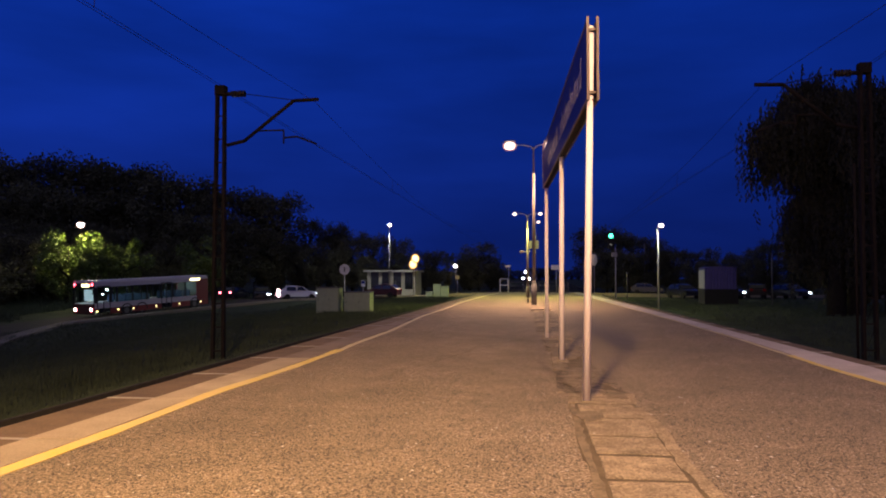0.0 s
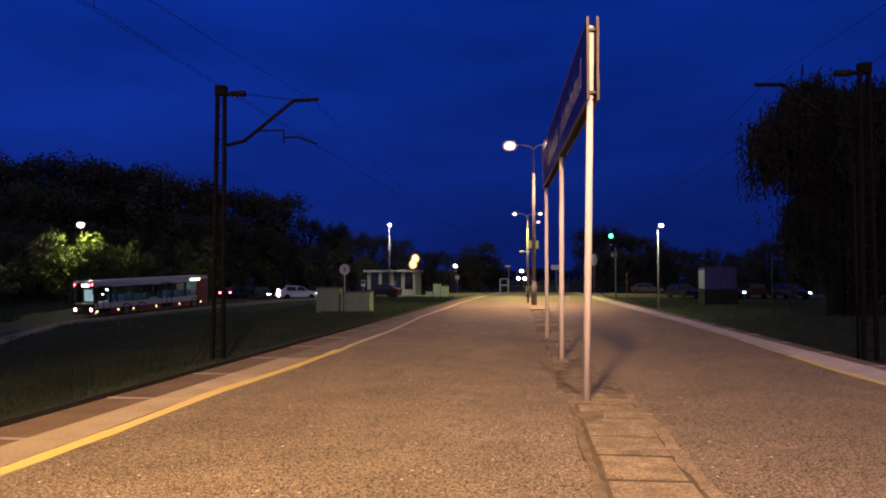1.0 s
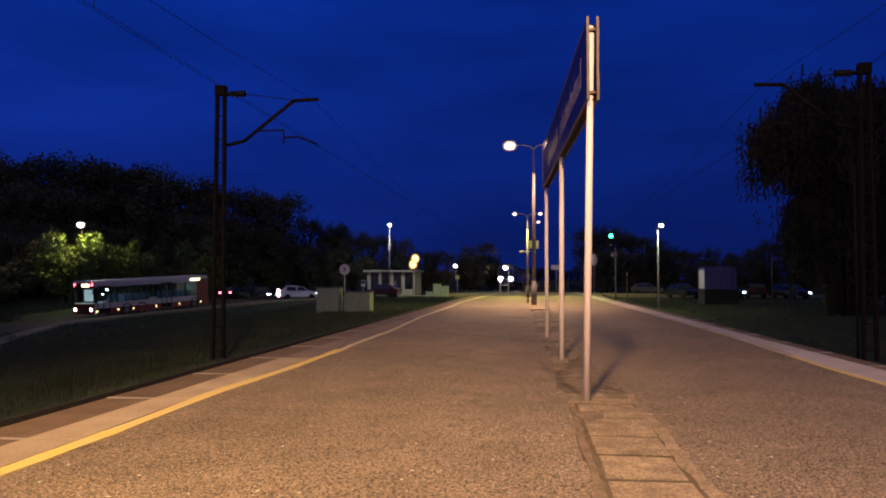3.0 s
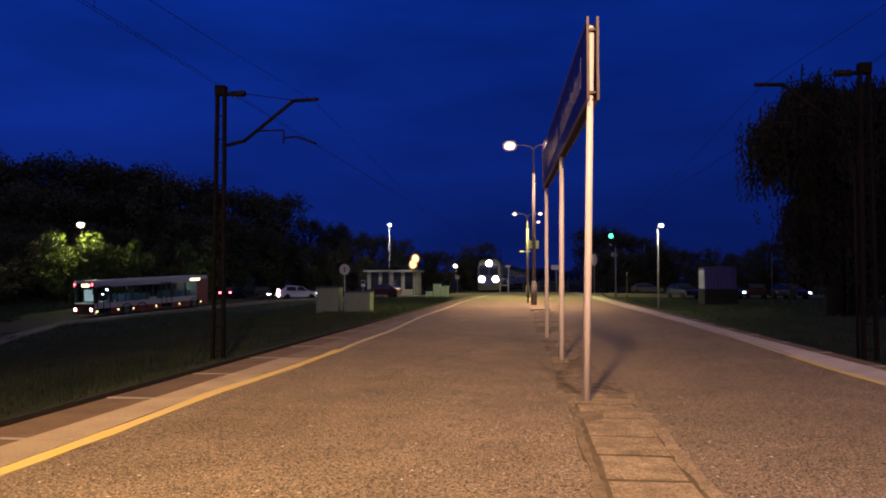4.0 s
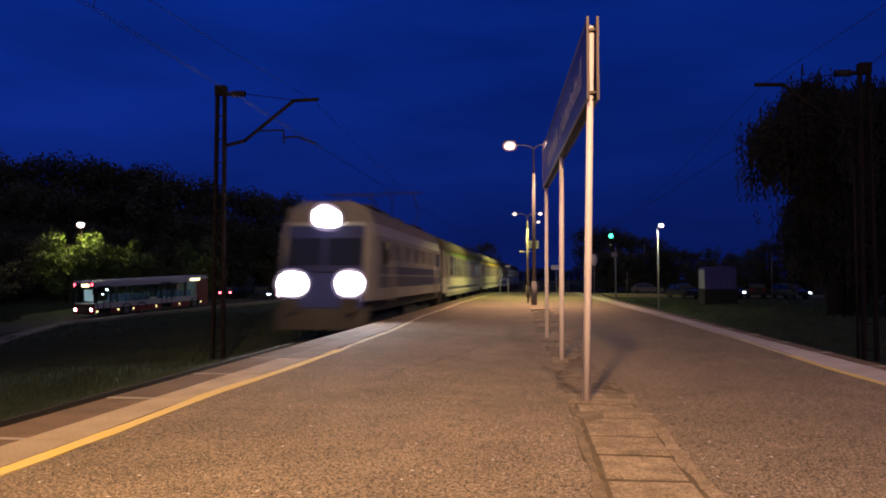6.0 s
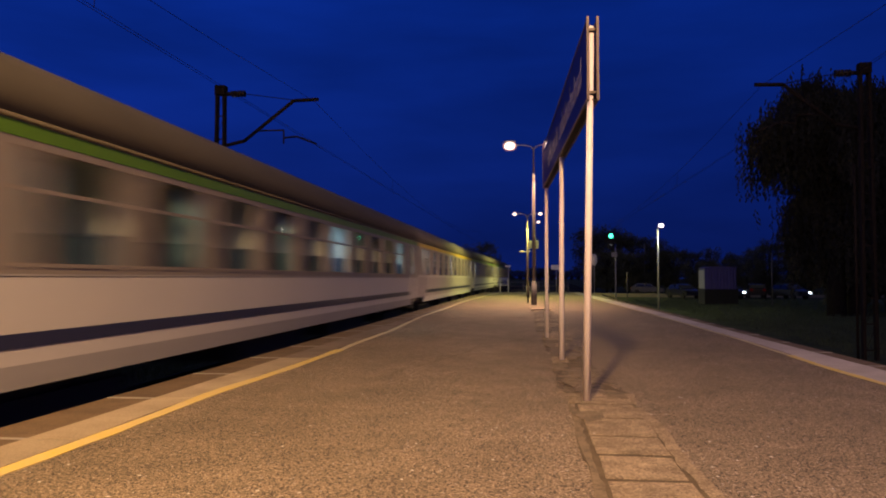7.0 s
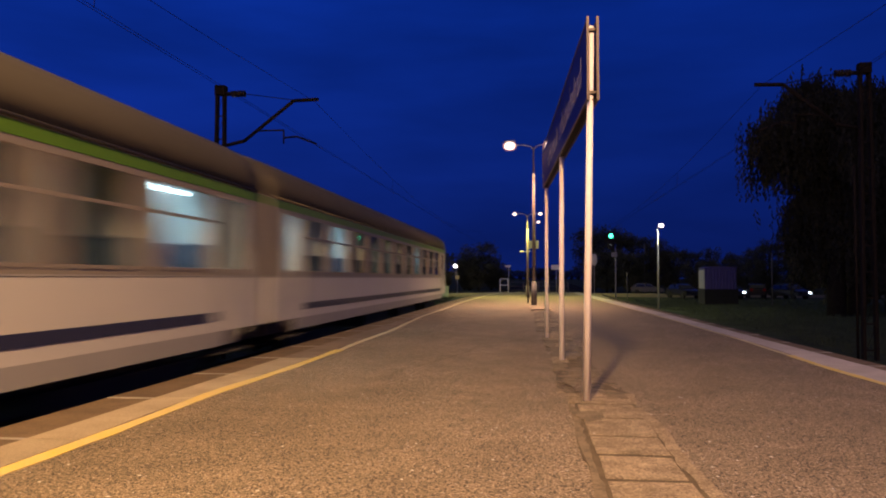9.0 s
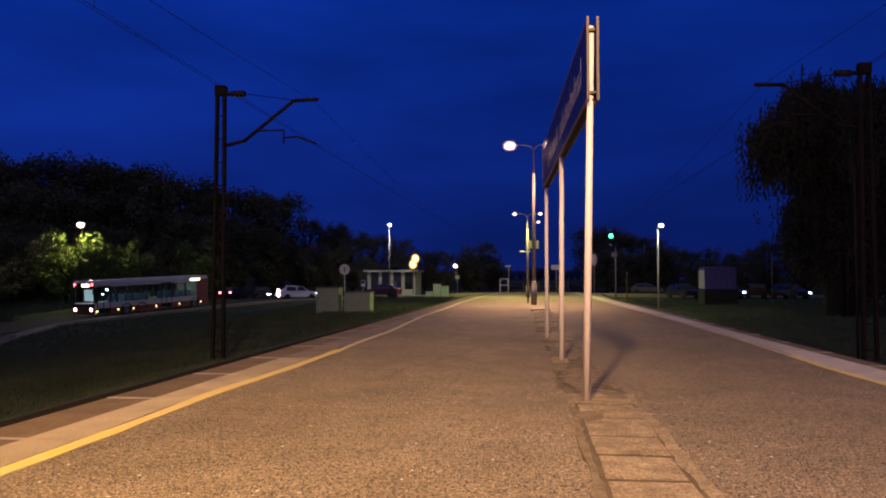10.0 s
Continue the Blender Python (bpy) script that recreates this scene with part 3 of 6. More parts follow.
def make_slab_strip():
    t = thing("paving_strip", (0, 0, 0), "uneven strip of worn concrete paving slabs set in the asphalt", "paving", kind="structure")
    rnd = random.Random(5)
    mid = ramp_to([(0, 0.70), (6.5, 0.695), (7.4, 0.67), (8.1, 0.70), (8.5, 0.63), (10.5, 0.575), (11.3, 0.53), (15.6, 0.49), (18.7, 0.40), (33, 0.34)])
    half = ramp_to([(0, 0.345), (7.2, 0.35), (8.1, 0.39), (8.5, 0.34), (10.5, 0.325), (11.3, 0.27), (15.6, 0.32), (18.7, 0.37), (33, 0.35)])
    bm = B()
    secs = []
    y = 2.2
    while y < 33.4:
        w = half(y) - (0.010 if y < 7 else 0.07) + rnd.uniform(-0.02, 0.03)
        c = mid(y) + rnd.uniform(-0.02, 0.02)
        secs.append([(c - w, y, -0.04), (c + w, y, -0.04), (c + w, y, 0.007), (c - w, y, 0.007)])
        y += 0.3
    loft(bm, secs)
    part("joint_bed", bm, SOIL, t, "dark soil in the joints")
    rows = [2.66, 3.33, 4.0, 4.665, 5.31, 5.92, 6.68, 7.43]
    while rows[-1] < 32.5:
        rows.append(rows[-1] + rnd.choice((0.5, 0.68, 0.7, 0.9)))
    for y, following in zip(rows, rows[1:]):
        n = following - y
        w = half(y + n / 2) + rnd.uniform(-0.015, 0.015) - (0.092 if y < 6.9 else 0.0)
        c = mid(y + n / 2) + rnd.uniform(-0.012, 0.012)
        z = (0.013 if y < 7.4 else 0.009) + rnd.uniform(-0.003, 0.004)
        tilt = rnd.uniform(-0.003, 0.003)
        j = [rnd.uniform(-1, 1) * (0.010 if y < 6.9 else 0.045) for _ in range(8)]
        y0, y1 = y + 0.024 + rnd.uniform(0, 0.02), y + n - 0.024 - rnd.uniform(0, 0.02)
        lo = [(c - w + j[0], y0 + j[4] * 0.5, -0.05), (c, y0 + j[6] * 0.5, -0.05), (c + w + j[1], y0 + j[5] * 0.5, -0.05), (c + w + j[2], y1 + j[4] * 0.5, -0.05), (c, y1 + j[7] * 0.5, -0.05), (c - w + j[3], y1 + j[6] * 0.5, -0.05)]
        hi = [(p[0], p[1], z + tilt * (1 if i in (0, 5) else (0 if i in (1, 4) else -1))) for i, p in enumerate(lo)]
        bm = B()
        loft(bm, [lo, hi])
        bmesh.ops.bevel(bm, geom=[e for e in bm.edges if e.verts[0].co.z > -0.04 and e.verts[1].co.z > -0.04 and len(e.link_faces) == 2], offset=0.005, segments=1, affect="EDGES")
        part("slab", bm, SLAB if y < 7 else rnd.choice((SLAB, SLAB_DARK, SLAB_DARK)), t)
    for side in (-1, 1):
        bm = B()
        secs = []
        for k in range(34):
            y = 2.3 + k * 0.15
            wob = 0.016 * math.sin(y * 3.1 + side)
            a, b = mid(y) + side * (half(y) + 0.01) + wob, mid(y) + side * (half(y) - (0.082 if side > 0 else 0.05)) + wob * 0.5 + rnd.uniform(-0.016, 0.016)
            z = 0.010 + rnd.uniform(-0.003, 0.004)
            secs.append([(a, y, -0.03), (b, y, -0.03), (b, y, z), (a, y, z + 0.002)])
        loft(bm, secs)
        part("border_strip", bm, SLAB if side > 0 else MOSSY, t, "narrow crumbled concrete border")
    for cx, cy, rx, ry in ((0.42, 8.9, 0.10, 0.45), (0.86, 8.0, 0.14, 0.30), (0.62, 9.6, 0.20, 0.35), (0.34, 10.4, 0.10, 0.6), (0.58, 11.9, 0.18, 0.5), (0.66, 13.4, 0.16, 0.7), (0.30, 13.8, 0.10, 0.8)):
        bm = B()
        turns = [6.283 * k / 22 for k in range(22)]
        rag = [rnd.uniform(0.55, 1.15) for _ in turns]
        loft(bm, [[(cx + rx * g * math.cos(a), cy + ry * g * math.sin(a), z) for a, g in zip(turns, rag)] for z in (-0.02, 0.0165)])
        part("soil_patch", bm, MOSSY, t, "dark soil and moss patch")
    bm = B()
    pts = [(0.49 + 0.13 * math.cos(a) * rnd.uniform(0.75, 1.1), 6.76 + 0.26 * math.sin(a) * rnd.uniform(0.75, 1.1)) for a in [6.283 * k / 26 for k in range(26)]]
    loft(bm, [[(x, y, z) for x, y in pts] for z in (-0.02, 0.0185)])
    part("pothole_patch", bm, MOSSY, t, "dark crumbled patch")
    bm = B()
    box(bm, -0.13, 0.62, 28.2, 29.5, -0.02, 0.07)
    ob = part("manhole_cover", bm, CONCRETE, None, "", 0.02)
    tagged(ob, "raised pale concrete cover on the platform", "manhole cover")
    return t


# ---- overhead line ----
def make_mast(x, y, base, top, side, wire_x):
    t = thing("catenary_mast", (x, y, base), "dark rusty lattice catenary mast with a cantilever over the track", "mast", "catenary masts")
    h = top - base
    for dx in (-1, 1):
        bm = B()
        loft(bm, [[(dx * o - 0.038, -0.08, z), (dx * o + 0.038, -0.08, z), (dx * o + 0.038, 0.08, z), (dx * o - 0.038, 0.08, z)] for o, z in ((0.165, 0.0), (0.11, h))])
        part("channel", bm, MAST, t, "rusty steel channel")
    bm = B()
    z = 0.3
    while z < h - 0.3:
        box(bm, -0.12, 0.12, -0.075, -0.06, z, z + 0.035)
        rod(bm, (-0.13, -0.067, z), (0.13, -0.067, min(h, z + 0.7)), 0.007, 0.007, 6)
        z += 0.7
    part("lacing", bm, MAST, t)
    bm = B()
    box(bm, -0.155, 0.155, -0.12, 0.12, h - 0.25, h + 0.03)
    part("head", bm, MAST, t)
    bm = B()
    box(bm, -0.45, 0.45, -0.45, 0.45, -0.6, -0.06)
    part("footing", bm, SLEEPER, t, "concrete footing")
    far = (wire_x - x)
    up = h - 0.48
    s = 1 if far > 0 else -1
    knee = far - s * 0.6
    low = h * 0.785
    bm = B()
    pipe(bm, [(s * 0.2, 0, low), (s * 0.75, 0, low + 0.12), (knee, 0, up), (knee + s * 0.75, 0, up + 0.02)], 0.055)
    arm = part("cantilever", bm, MAST, t, "dark diagonal cantilever tube")
    bm = B()
    rod(bm, (s * 0.1, 0, h - 0.22), (s * 0.75, 0, h - 0.22), 0.06, 0.06, 10)
    for k in range(5):
        rod(bm, (s * (0.35 + 0.09 * k), 0, h - 0.22), (s * (0.39 + 0.09 * k), 0, h - 0.22), 0.10, 0.10, 10)
    part("insulator", bm, INSUL, t, "brown ribbed insulator")
    bm = B()
    rod(bm, (s * 0.7, 0, h - 0.22), (knee, 0, up + 0.02), 0.012, 0.012, 6)
    part("stay", bm, WIRE, t)
    bm = B()
    mid = low + (up - low) * 0.36
    pipe(bm, [(s * 1.1, 0, mid - 0.05), (knee - s * 0.3, 0, mid - 0.05), (knee - s * 0.3, 0, mid - 0.45)], 0.025)
    pipe(bm, [(knee - s * 0.3, 0, mid - 0.28), (knee + s * 0.1, 0, mid - 0.25), (far + s * 0.1, 0, mid - 0.48)], 0.028)
    part("registration_arm", bm, MAST, t)
    return t


def make_wires():
    for f, zc, zm in ((left_track, 4.98, 6.45), (right_track, 4.98, 6.55)):
        t = thing("overhead_line", (0, 0, 0), "thin dark contact and messenger wires above the track", "overhead wire", "overhead lines")
        bm = B()
        for o in (-0.38, -0.30):
            bm = B()
            pipe(bm, [(f(y) + o, y, zc + 0.25) for y in (-45, -20, 0, 20.9, 40, 60, 82, 110, 150, 220, 300)], 0.0045, 6)
            part("contact_wire", bm, WIRE, t, "thin copper contact wire")
        bm = B()
        span = [(-45, 20.9), (20.9, 82), (82, 150), (150, 220)]
        pts = []
        for a, b in span:
            for k in range(10):
                y = a + (b - a) * k / 10
                pts.append((f(y) - 0.3, y, zm - 1.1 * 4 * (k / 10) * (1 - k / 10)))
        pipe(bm, pts, 0.0055, 6)
        part("messenger_wire", bm, WIRE, t)
        for y in (-20, -8, 3, 10, 33, 45, 57, 69):
            a, b = ((-45, 20.9) if y < 20 else (20.9, 82))
            k = (y - a) / (b - a)
            bm = B()
            rod(bm, (f(y) - 0.34, y, zc + 0.25), (f(y) - 0.3, y, zm - 1.1 * 4 * k * (1 - k)), 0.006, 0.006, 5)
            part("dropper", bm, WIRE, t)


# ---- trees ----
def crown_mesh(name, seed, h, rx, n, mat, leaf=0.30, low=0.18, clumps=26, droop=0.0):
    """A crown of many leaf cards in uneven clumps round limbs."""
    rnd = random.Random(seed)
    verts, faces = [], []
    cl = []
    for _ in range(clumps):
        a, u = rnd.uniform(0, 6.283), rnd.random()
        z = low + (1 - low) * u
        wide = math.sin(math.pi * min(1, 0.16 + 0.84 * (1 - u) ** 0.8)) ** 0.7
        r = rx * wide * math.sqrt(rnd.uniform(0.05, 1.0))
        cl.append((r * math.cos(a), r * math.sin(a), h * z * rnd.uniform(0.93, 1.0), rx * rnd.uniform(0.2, 0.42)))
    for _ in range(n):
        c = rnd.choice(cl)
        d = Vector((rnd.gauss(0, 1), rnd.gauss(0, 1), rnd.gauss(0, 0.8)))
        d = d.normalized() * c[3] * rnd.uniform(0.45, 1.05)
        p = Vector(c[:3]) + d
        if droop:
            p.z -= droop * rnd.random() ** 2
        s = leaf * rnd.uniform(0.5, 1.3)
        u = Vector((rnd.gauss(0, 1), rnd.gauss(0, 1), rnd.gauss(0, 0.7) - (2.5 if droop else 0))).normalized()
        w = u.cross(Vector((rnd.gauss(0, 1), rnd.gauss(0, 1), rnd.gauss(0, 1)))).normalized()
        k = len(verts)
        lw = s * (0.18 if droop else 0.42)
        verts += [p - u * s * 0.5, p + w * lw, p + u * s * 0.6, p - w * lw]
        faces.append((k, k + 1, k + 2, k + 3))
    me = bpy.data.meshes.new(name)
    me.from_pydata([tuple(v) for v in verts], [], faces)
    me.materials.append(mat)
    return me, cl


def make_tree(name, seed, h, rx, n, mat, leaf=0.3, label="", low=0.18, clumps=26, droop=0.0):
    t = thing(name, (0, 0, 0), label, "tree", "trees round the station")
    me, cl = crown_mesh("crown", seed, h, rx, n, mat, leaf, low, clumps, droop)
    o = new("crown", me)
    o.parent = t
    bm = B()
    rod(bm, (0, 0, -0.6), (0.1, 0.05, h * 0.35), 0.03 * h ** 0.9, 0.02 * h ** 0.9, 10)
    rod(bm, (0.1, 0.05, h * 0.35), (0, 0.1, h * 0.8), 0.02 * h ** 0.9, 0.006 * h, 8)
    for c in cl[::3]:
        rod(bm, (0.08, 0.05, min(c[2] * 0.7, h * 0.6)), c[:3], 0.010 * h, 0.003 * h, 6)
    part("trunk", bm, BARK, t, "brown tapered trunk with limbs")
    return t


def make_willow(seed, h, reach, strands, label, floor=2.2, longest=5.2):
    """A weeping willow: limbs that arch out and strands of narrow leaves that hang from them."""
    rnd = random.Random(seed)
    t = thing("willow_tree", (0, 0, 0), label, "tree", "trees round the station")
    verts, faces = [], []
    bm = B()
    rod(bm, (0, 0, -0.5), (0.2, 0.1, h * 0.4), 0.55, 0.38, 12)
    tips = []
    for k in range(26):
        a = 6.283 * k / 26 + rnd.uniform(-0.2, 0.2)
        r = reach * rnd.uniform(0.35, 1.0)
        top = h * (0.98 - 0.20 * (r / reach) ** 2) * rnd.uniform(0.93, 1.0)
        pts = [Vector((0.2, 0.1, h * 0.4)), Vector((r * 0.45 * math.cos(a), r * 0.45 * math.sin(a), h * 0.4 + (top - h * 0.4) * 0.75)), Vector((r * 0.8 * math.cos(a), r * 0.8 * math.sin(a), top)), Vector((r * math.cos(a), r * math.sin(a), top - 0.5))]
        for (p, q), w in zip(zip(pts, pts[1:]), (0.16, 0.09, 0.045)):
            rod(bm, p, q, w, w * 0.6, 6)
        tips += [(pts[1] + (pts[2] - pts[1]) * u) for u in (0.3, 0.6, 0.85)] + [pts[2] + (pts[3] - pts[2]) * u for u in (0.2, 0.9)]
    part("trunk", bm, BARK, t, "thick trunk with arching limbs")
    for _ in range(strands):
        c = rnd.choice(tips)
        p = c + Vector((rnd.gauss(0, 0.45), rnd.gauss(0, 0.45), rnd.gauss(0.25, 0.45)))
        n = rnd.uniform(1.2, longest) * (0.6 if rnd.random() < 0.4 else 1.0)
        out = Vector((p.x, p.y, 0)).normalized() * 0.10
        z = 0.0
        while z < n and p.z - z > floor + 1.2 * math.sin(3.1 * c.x + 1.7 * c.y):
            q = p - out * z * 0.3 - Vector((rnd.gauss(0, 0.05), rnd.gauss(0, 0.05), z))
            s = rnd.uniform(0.22, 0.40)
            u = Vector((rnd.gauss(0, 0.35), rnd.gauss(0, 0.35), -1)).normalized()
            w = u.cross(Vector((rnd.gauss(0, 1), rnd.gauss(0, 1), 0.1))).normalized() * 0.055
            k = len(verts)
            verts += [tuple(q), tuple(q + u * s * 0.5 + w), tuple(q + u * s), tuple(q + u * s * 0.5 - w)]
            faces.append((k, k + 1, k + 2, k + 3))
            z += 0.13
    me = bpy.data.meshes.new("crown")
    me.from_pydata(verts, [], faces)
    me.materials.append(LEAF_SHADED)
    o = new("crown", me)
    o.parent = t
    return t


def make_trees():
    lab = "dark broadleaf tree silhouetted against the dusk sky"
    kinds = [make_tree("tree", 11 + k, 12.0, 3.9, 9500, LEAF, 0.27, lab, 0.12, 80) for k in range(3)]
    kinds.append(make_tree("tree", 31, 12.0, 2.2, 6000, LEAF, 0.24, "dark narrow pointed tree against the dusk sky", 0.08, 60))
    rnd = random.Random(3)
    spots = []

    def put(x, y, tip, kind=None, wide=1.0):
        """A tree whose tip is at the height tip."""
        z0 = land(x, y)
        spots.append((x, y, z0, (tip - z0) / 12.0, rnd.randrange(3) if kind is None else kind, wide))

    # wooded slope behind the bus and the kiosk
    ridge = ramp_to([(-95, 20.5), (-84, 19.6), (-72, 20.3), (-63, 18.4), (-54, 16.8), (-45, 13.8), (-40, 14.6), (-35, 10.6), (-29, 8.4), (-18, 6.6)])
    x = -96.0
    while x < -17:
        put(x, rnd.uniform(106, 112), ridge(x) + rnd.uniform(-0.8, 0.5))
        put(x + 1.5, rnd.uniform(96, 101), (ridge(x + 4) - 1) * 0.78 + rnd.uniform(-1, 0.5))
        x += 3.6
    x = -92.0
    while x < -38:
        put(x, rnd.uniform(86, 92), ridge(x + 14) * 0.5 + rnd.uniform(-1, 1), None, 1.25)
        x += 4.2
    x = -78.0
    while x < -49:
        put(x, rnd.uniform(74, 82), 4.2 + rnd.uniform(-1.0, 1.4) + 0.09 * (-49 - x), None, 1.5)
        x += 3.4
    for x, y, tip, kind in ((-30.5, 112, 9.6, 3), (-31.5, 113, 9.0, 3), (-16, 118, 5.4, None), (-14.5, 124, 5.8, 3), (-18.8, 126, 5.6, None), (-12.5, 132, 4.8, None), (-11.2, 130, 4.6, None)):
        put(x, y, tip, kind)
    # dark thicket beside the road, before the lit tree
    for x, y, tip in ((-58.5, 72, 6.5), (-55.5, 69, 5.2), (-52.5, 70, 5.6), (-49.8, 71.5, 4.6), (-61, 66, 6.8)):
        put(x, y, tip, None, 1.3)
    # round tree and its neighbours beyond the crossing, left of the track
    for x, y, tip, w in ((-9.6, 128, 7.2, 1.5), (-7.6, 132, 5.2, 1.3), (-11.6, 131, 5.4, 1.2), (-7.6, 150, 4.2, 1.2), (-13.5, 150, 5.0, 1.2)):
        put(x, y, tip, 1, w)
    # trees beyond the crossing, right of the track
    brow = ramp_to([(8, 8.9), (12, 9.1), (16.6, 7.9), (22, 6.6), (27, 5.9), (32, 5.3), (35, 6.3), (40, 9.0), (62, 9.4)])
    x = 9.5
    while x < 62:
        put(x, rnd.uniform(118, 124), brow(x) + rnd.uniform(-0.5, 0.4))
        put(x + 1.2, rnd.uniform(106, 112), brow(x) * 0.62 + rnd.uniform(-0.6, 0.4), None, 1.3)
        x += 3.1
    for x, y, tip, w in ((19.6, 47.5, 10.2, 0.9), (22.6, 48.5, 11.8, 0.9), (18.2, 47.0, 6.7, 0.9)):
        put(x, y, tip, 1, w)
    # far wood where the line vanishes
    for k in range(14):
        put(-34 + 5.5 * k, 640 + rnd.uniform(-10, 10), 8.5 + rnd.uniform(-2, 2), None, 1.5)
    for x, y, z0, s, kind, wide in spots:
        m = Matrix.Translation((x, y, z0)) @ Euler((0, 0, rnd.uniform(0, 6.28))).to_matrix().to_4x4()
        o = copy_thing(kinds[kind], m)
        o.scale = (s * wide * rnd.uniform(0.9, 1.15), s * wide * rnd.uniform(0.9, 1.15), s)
    for k, o in enumerate(kinds):
        o.location = (-100 - 9 * k, 105 + 4 * k, land(-100 - 9 * k, 105))
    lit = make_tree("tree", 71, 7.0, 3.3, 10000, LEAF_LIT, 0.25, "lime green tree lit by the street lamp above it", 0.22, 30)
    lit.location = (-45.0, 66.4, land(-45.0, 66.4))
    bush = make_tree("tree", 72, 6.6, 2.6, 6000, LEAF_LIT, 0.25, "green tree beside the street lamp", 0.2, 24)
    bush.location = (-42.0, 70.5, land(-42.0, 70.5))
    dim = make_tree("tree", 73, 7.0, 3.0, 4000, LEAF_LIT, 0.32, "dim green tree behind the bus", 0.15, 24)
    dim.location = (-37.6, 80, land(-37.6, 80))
    for seed, x, y, h, reach, n in ((81, 17.3, 45, 14.5, 4.9, 4000), (82, 21.4, 47, 14.0, 4.4, 3000), (84, 18.6, 45.5, 8.6, 3.7, 3200)):
        w = make_willow(seed, h, reach, n, "tall dark weeping willow with hanging twigs" if h > 10 else "lower dark willow thicket with hanging twigs", 8.3 if h > 10 else 2.6, 6.2)
        w.location = (x, y, -0.95)
    low = make_tree("tree", 83, 6.5, 3.6, 6500, LEAF, 0.36, "low dark thicket tree beside the railway", 0.05, 34)
    for x, y, k in ((24.2, 50, 1.0), (27.0, 52, 0.95), (-41.5, 45, 0.30), (-44.0, 49, 0.36), (-46.0, 53.5, 0.42), (-48.5, 58, 0.5), (-50.5, 63, 0.55), (-53, 61, 0.5), (-56.5, 63.5, 0.6), (-52.5, 66, 0.6), (-60, 66, 0.7)):
        o = copy_thing(low, pose(x, y, land(x, y), rz=40 * x))
        o.scale = (1.1, 1.1, k) if x > 0 else (0.62 if y < 57 else 0.95, 0.62 if y < 57 else 0.95, k)
    low.location = (30.5, 51, -0.95)


# ---- train ----
def wheelset(bm, y):
    for x in (-0.75, 0.75):
        rod(bm, (x - 0.065, y, 0.46), (x + 0.065, y, 0.46), 0.46, 0.46, 20)
    rod(bm, (-0.8, y, 0.46), (0.8, y, 0.46), 0.08, 0.08, 8)


def bogie(parent, yc, half=1.25):
    for s in (-1, 1):
        bm = B()
        wheelset(bm, yc + s * half)
        part("wheelset", bm, UNDER, parent, "dark steel wheelset")
    bm = B()
    for x in (-1.02, 1.02):
        box(bm, x - 0.07, x + 0.07, yc - half - 0.5, yc + half + 0.5, 0.42, 0.66)
    box(bm, -1.0, 1.0, yc - 0.25, yc + 0.25, 0.45, 0.9)
    part("bogie_frame", bm, UNDER, parent, "dark grimy bogie frame")


def coach_section(z_gutter=3.32, crest=4.22, half=1.41):
    """Roof line from one gutter over the crest to the other."""
    pts = []
    for k in range(15):
        a = math.pi * k / 14
        pts.append((half * math.cos(a) if 0 < k < 14 else (half if k == 0 else -half), z_gutter + (crest - z_gutter) * math.sin(a) ** 0.66))
    return pts


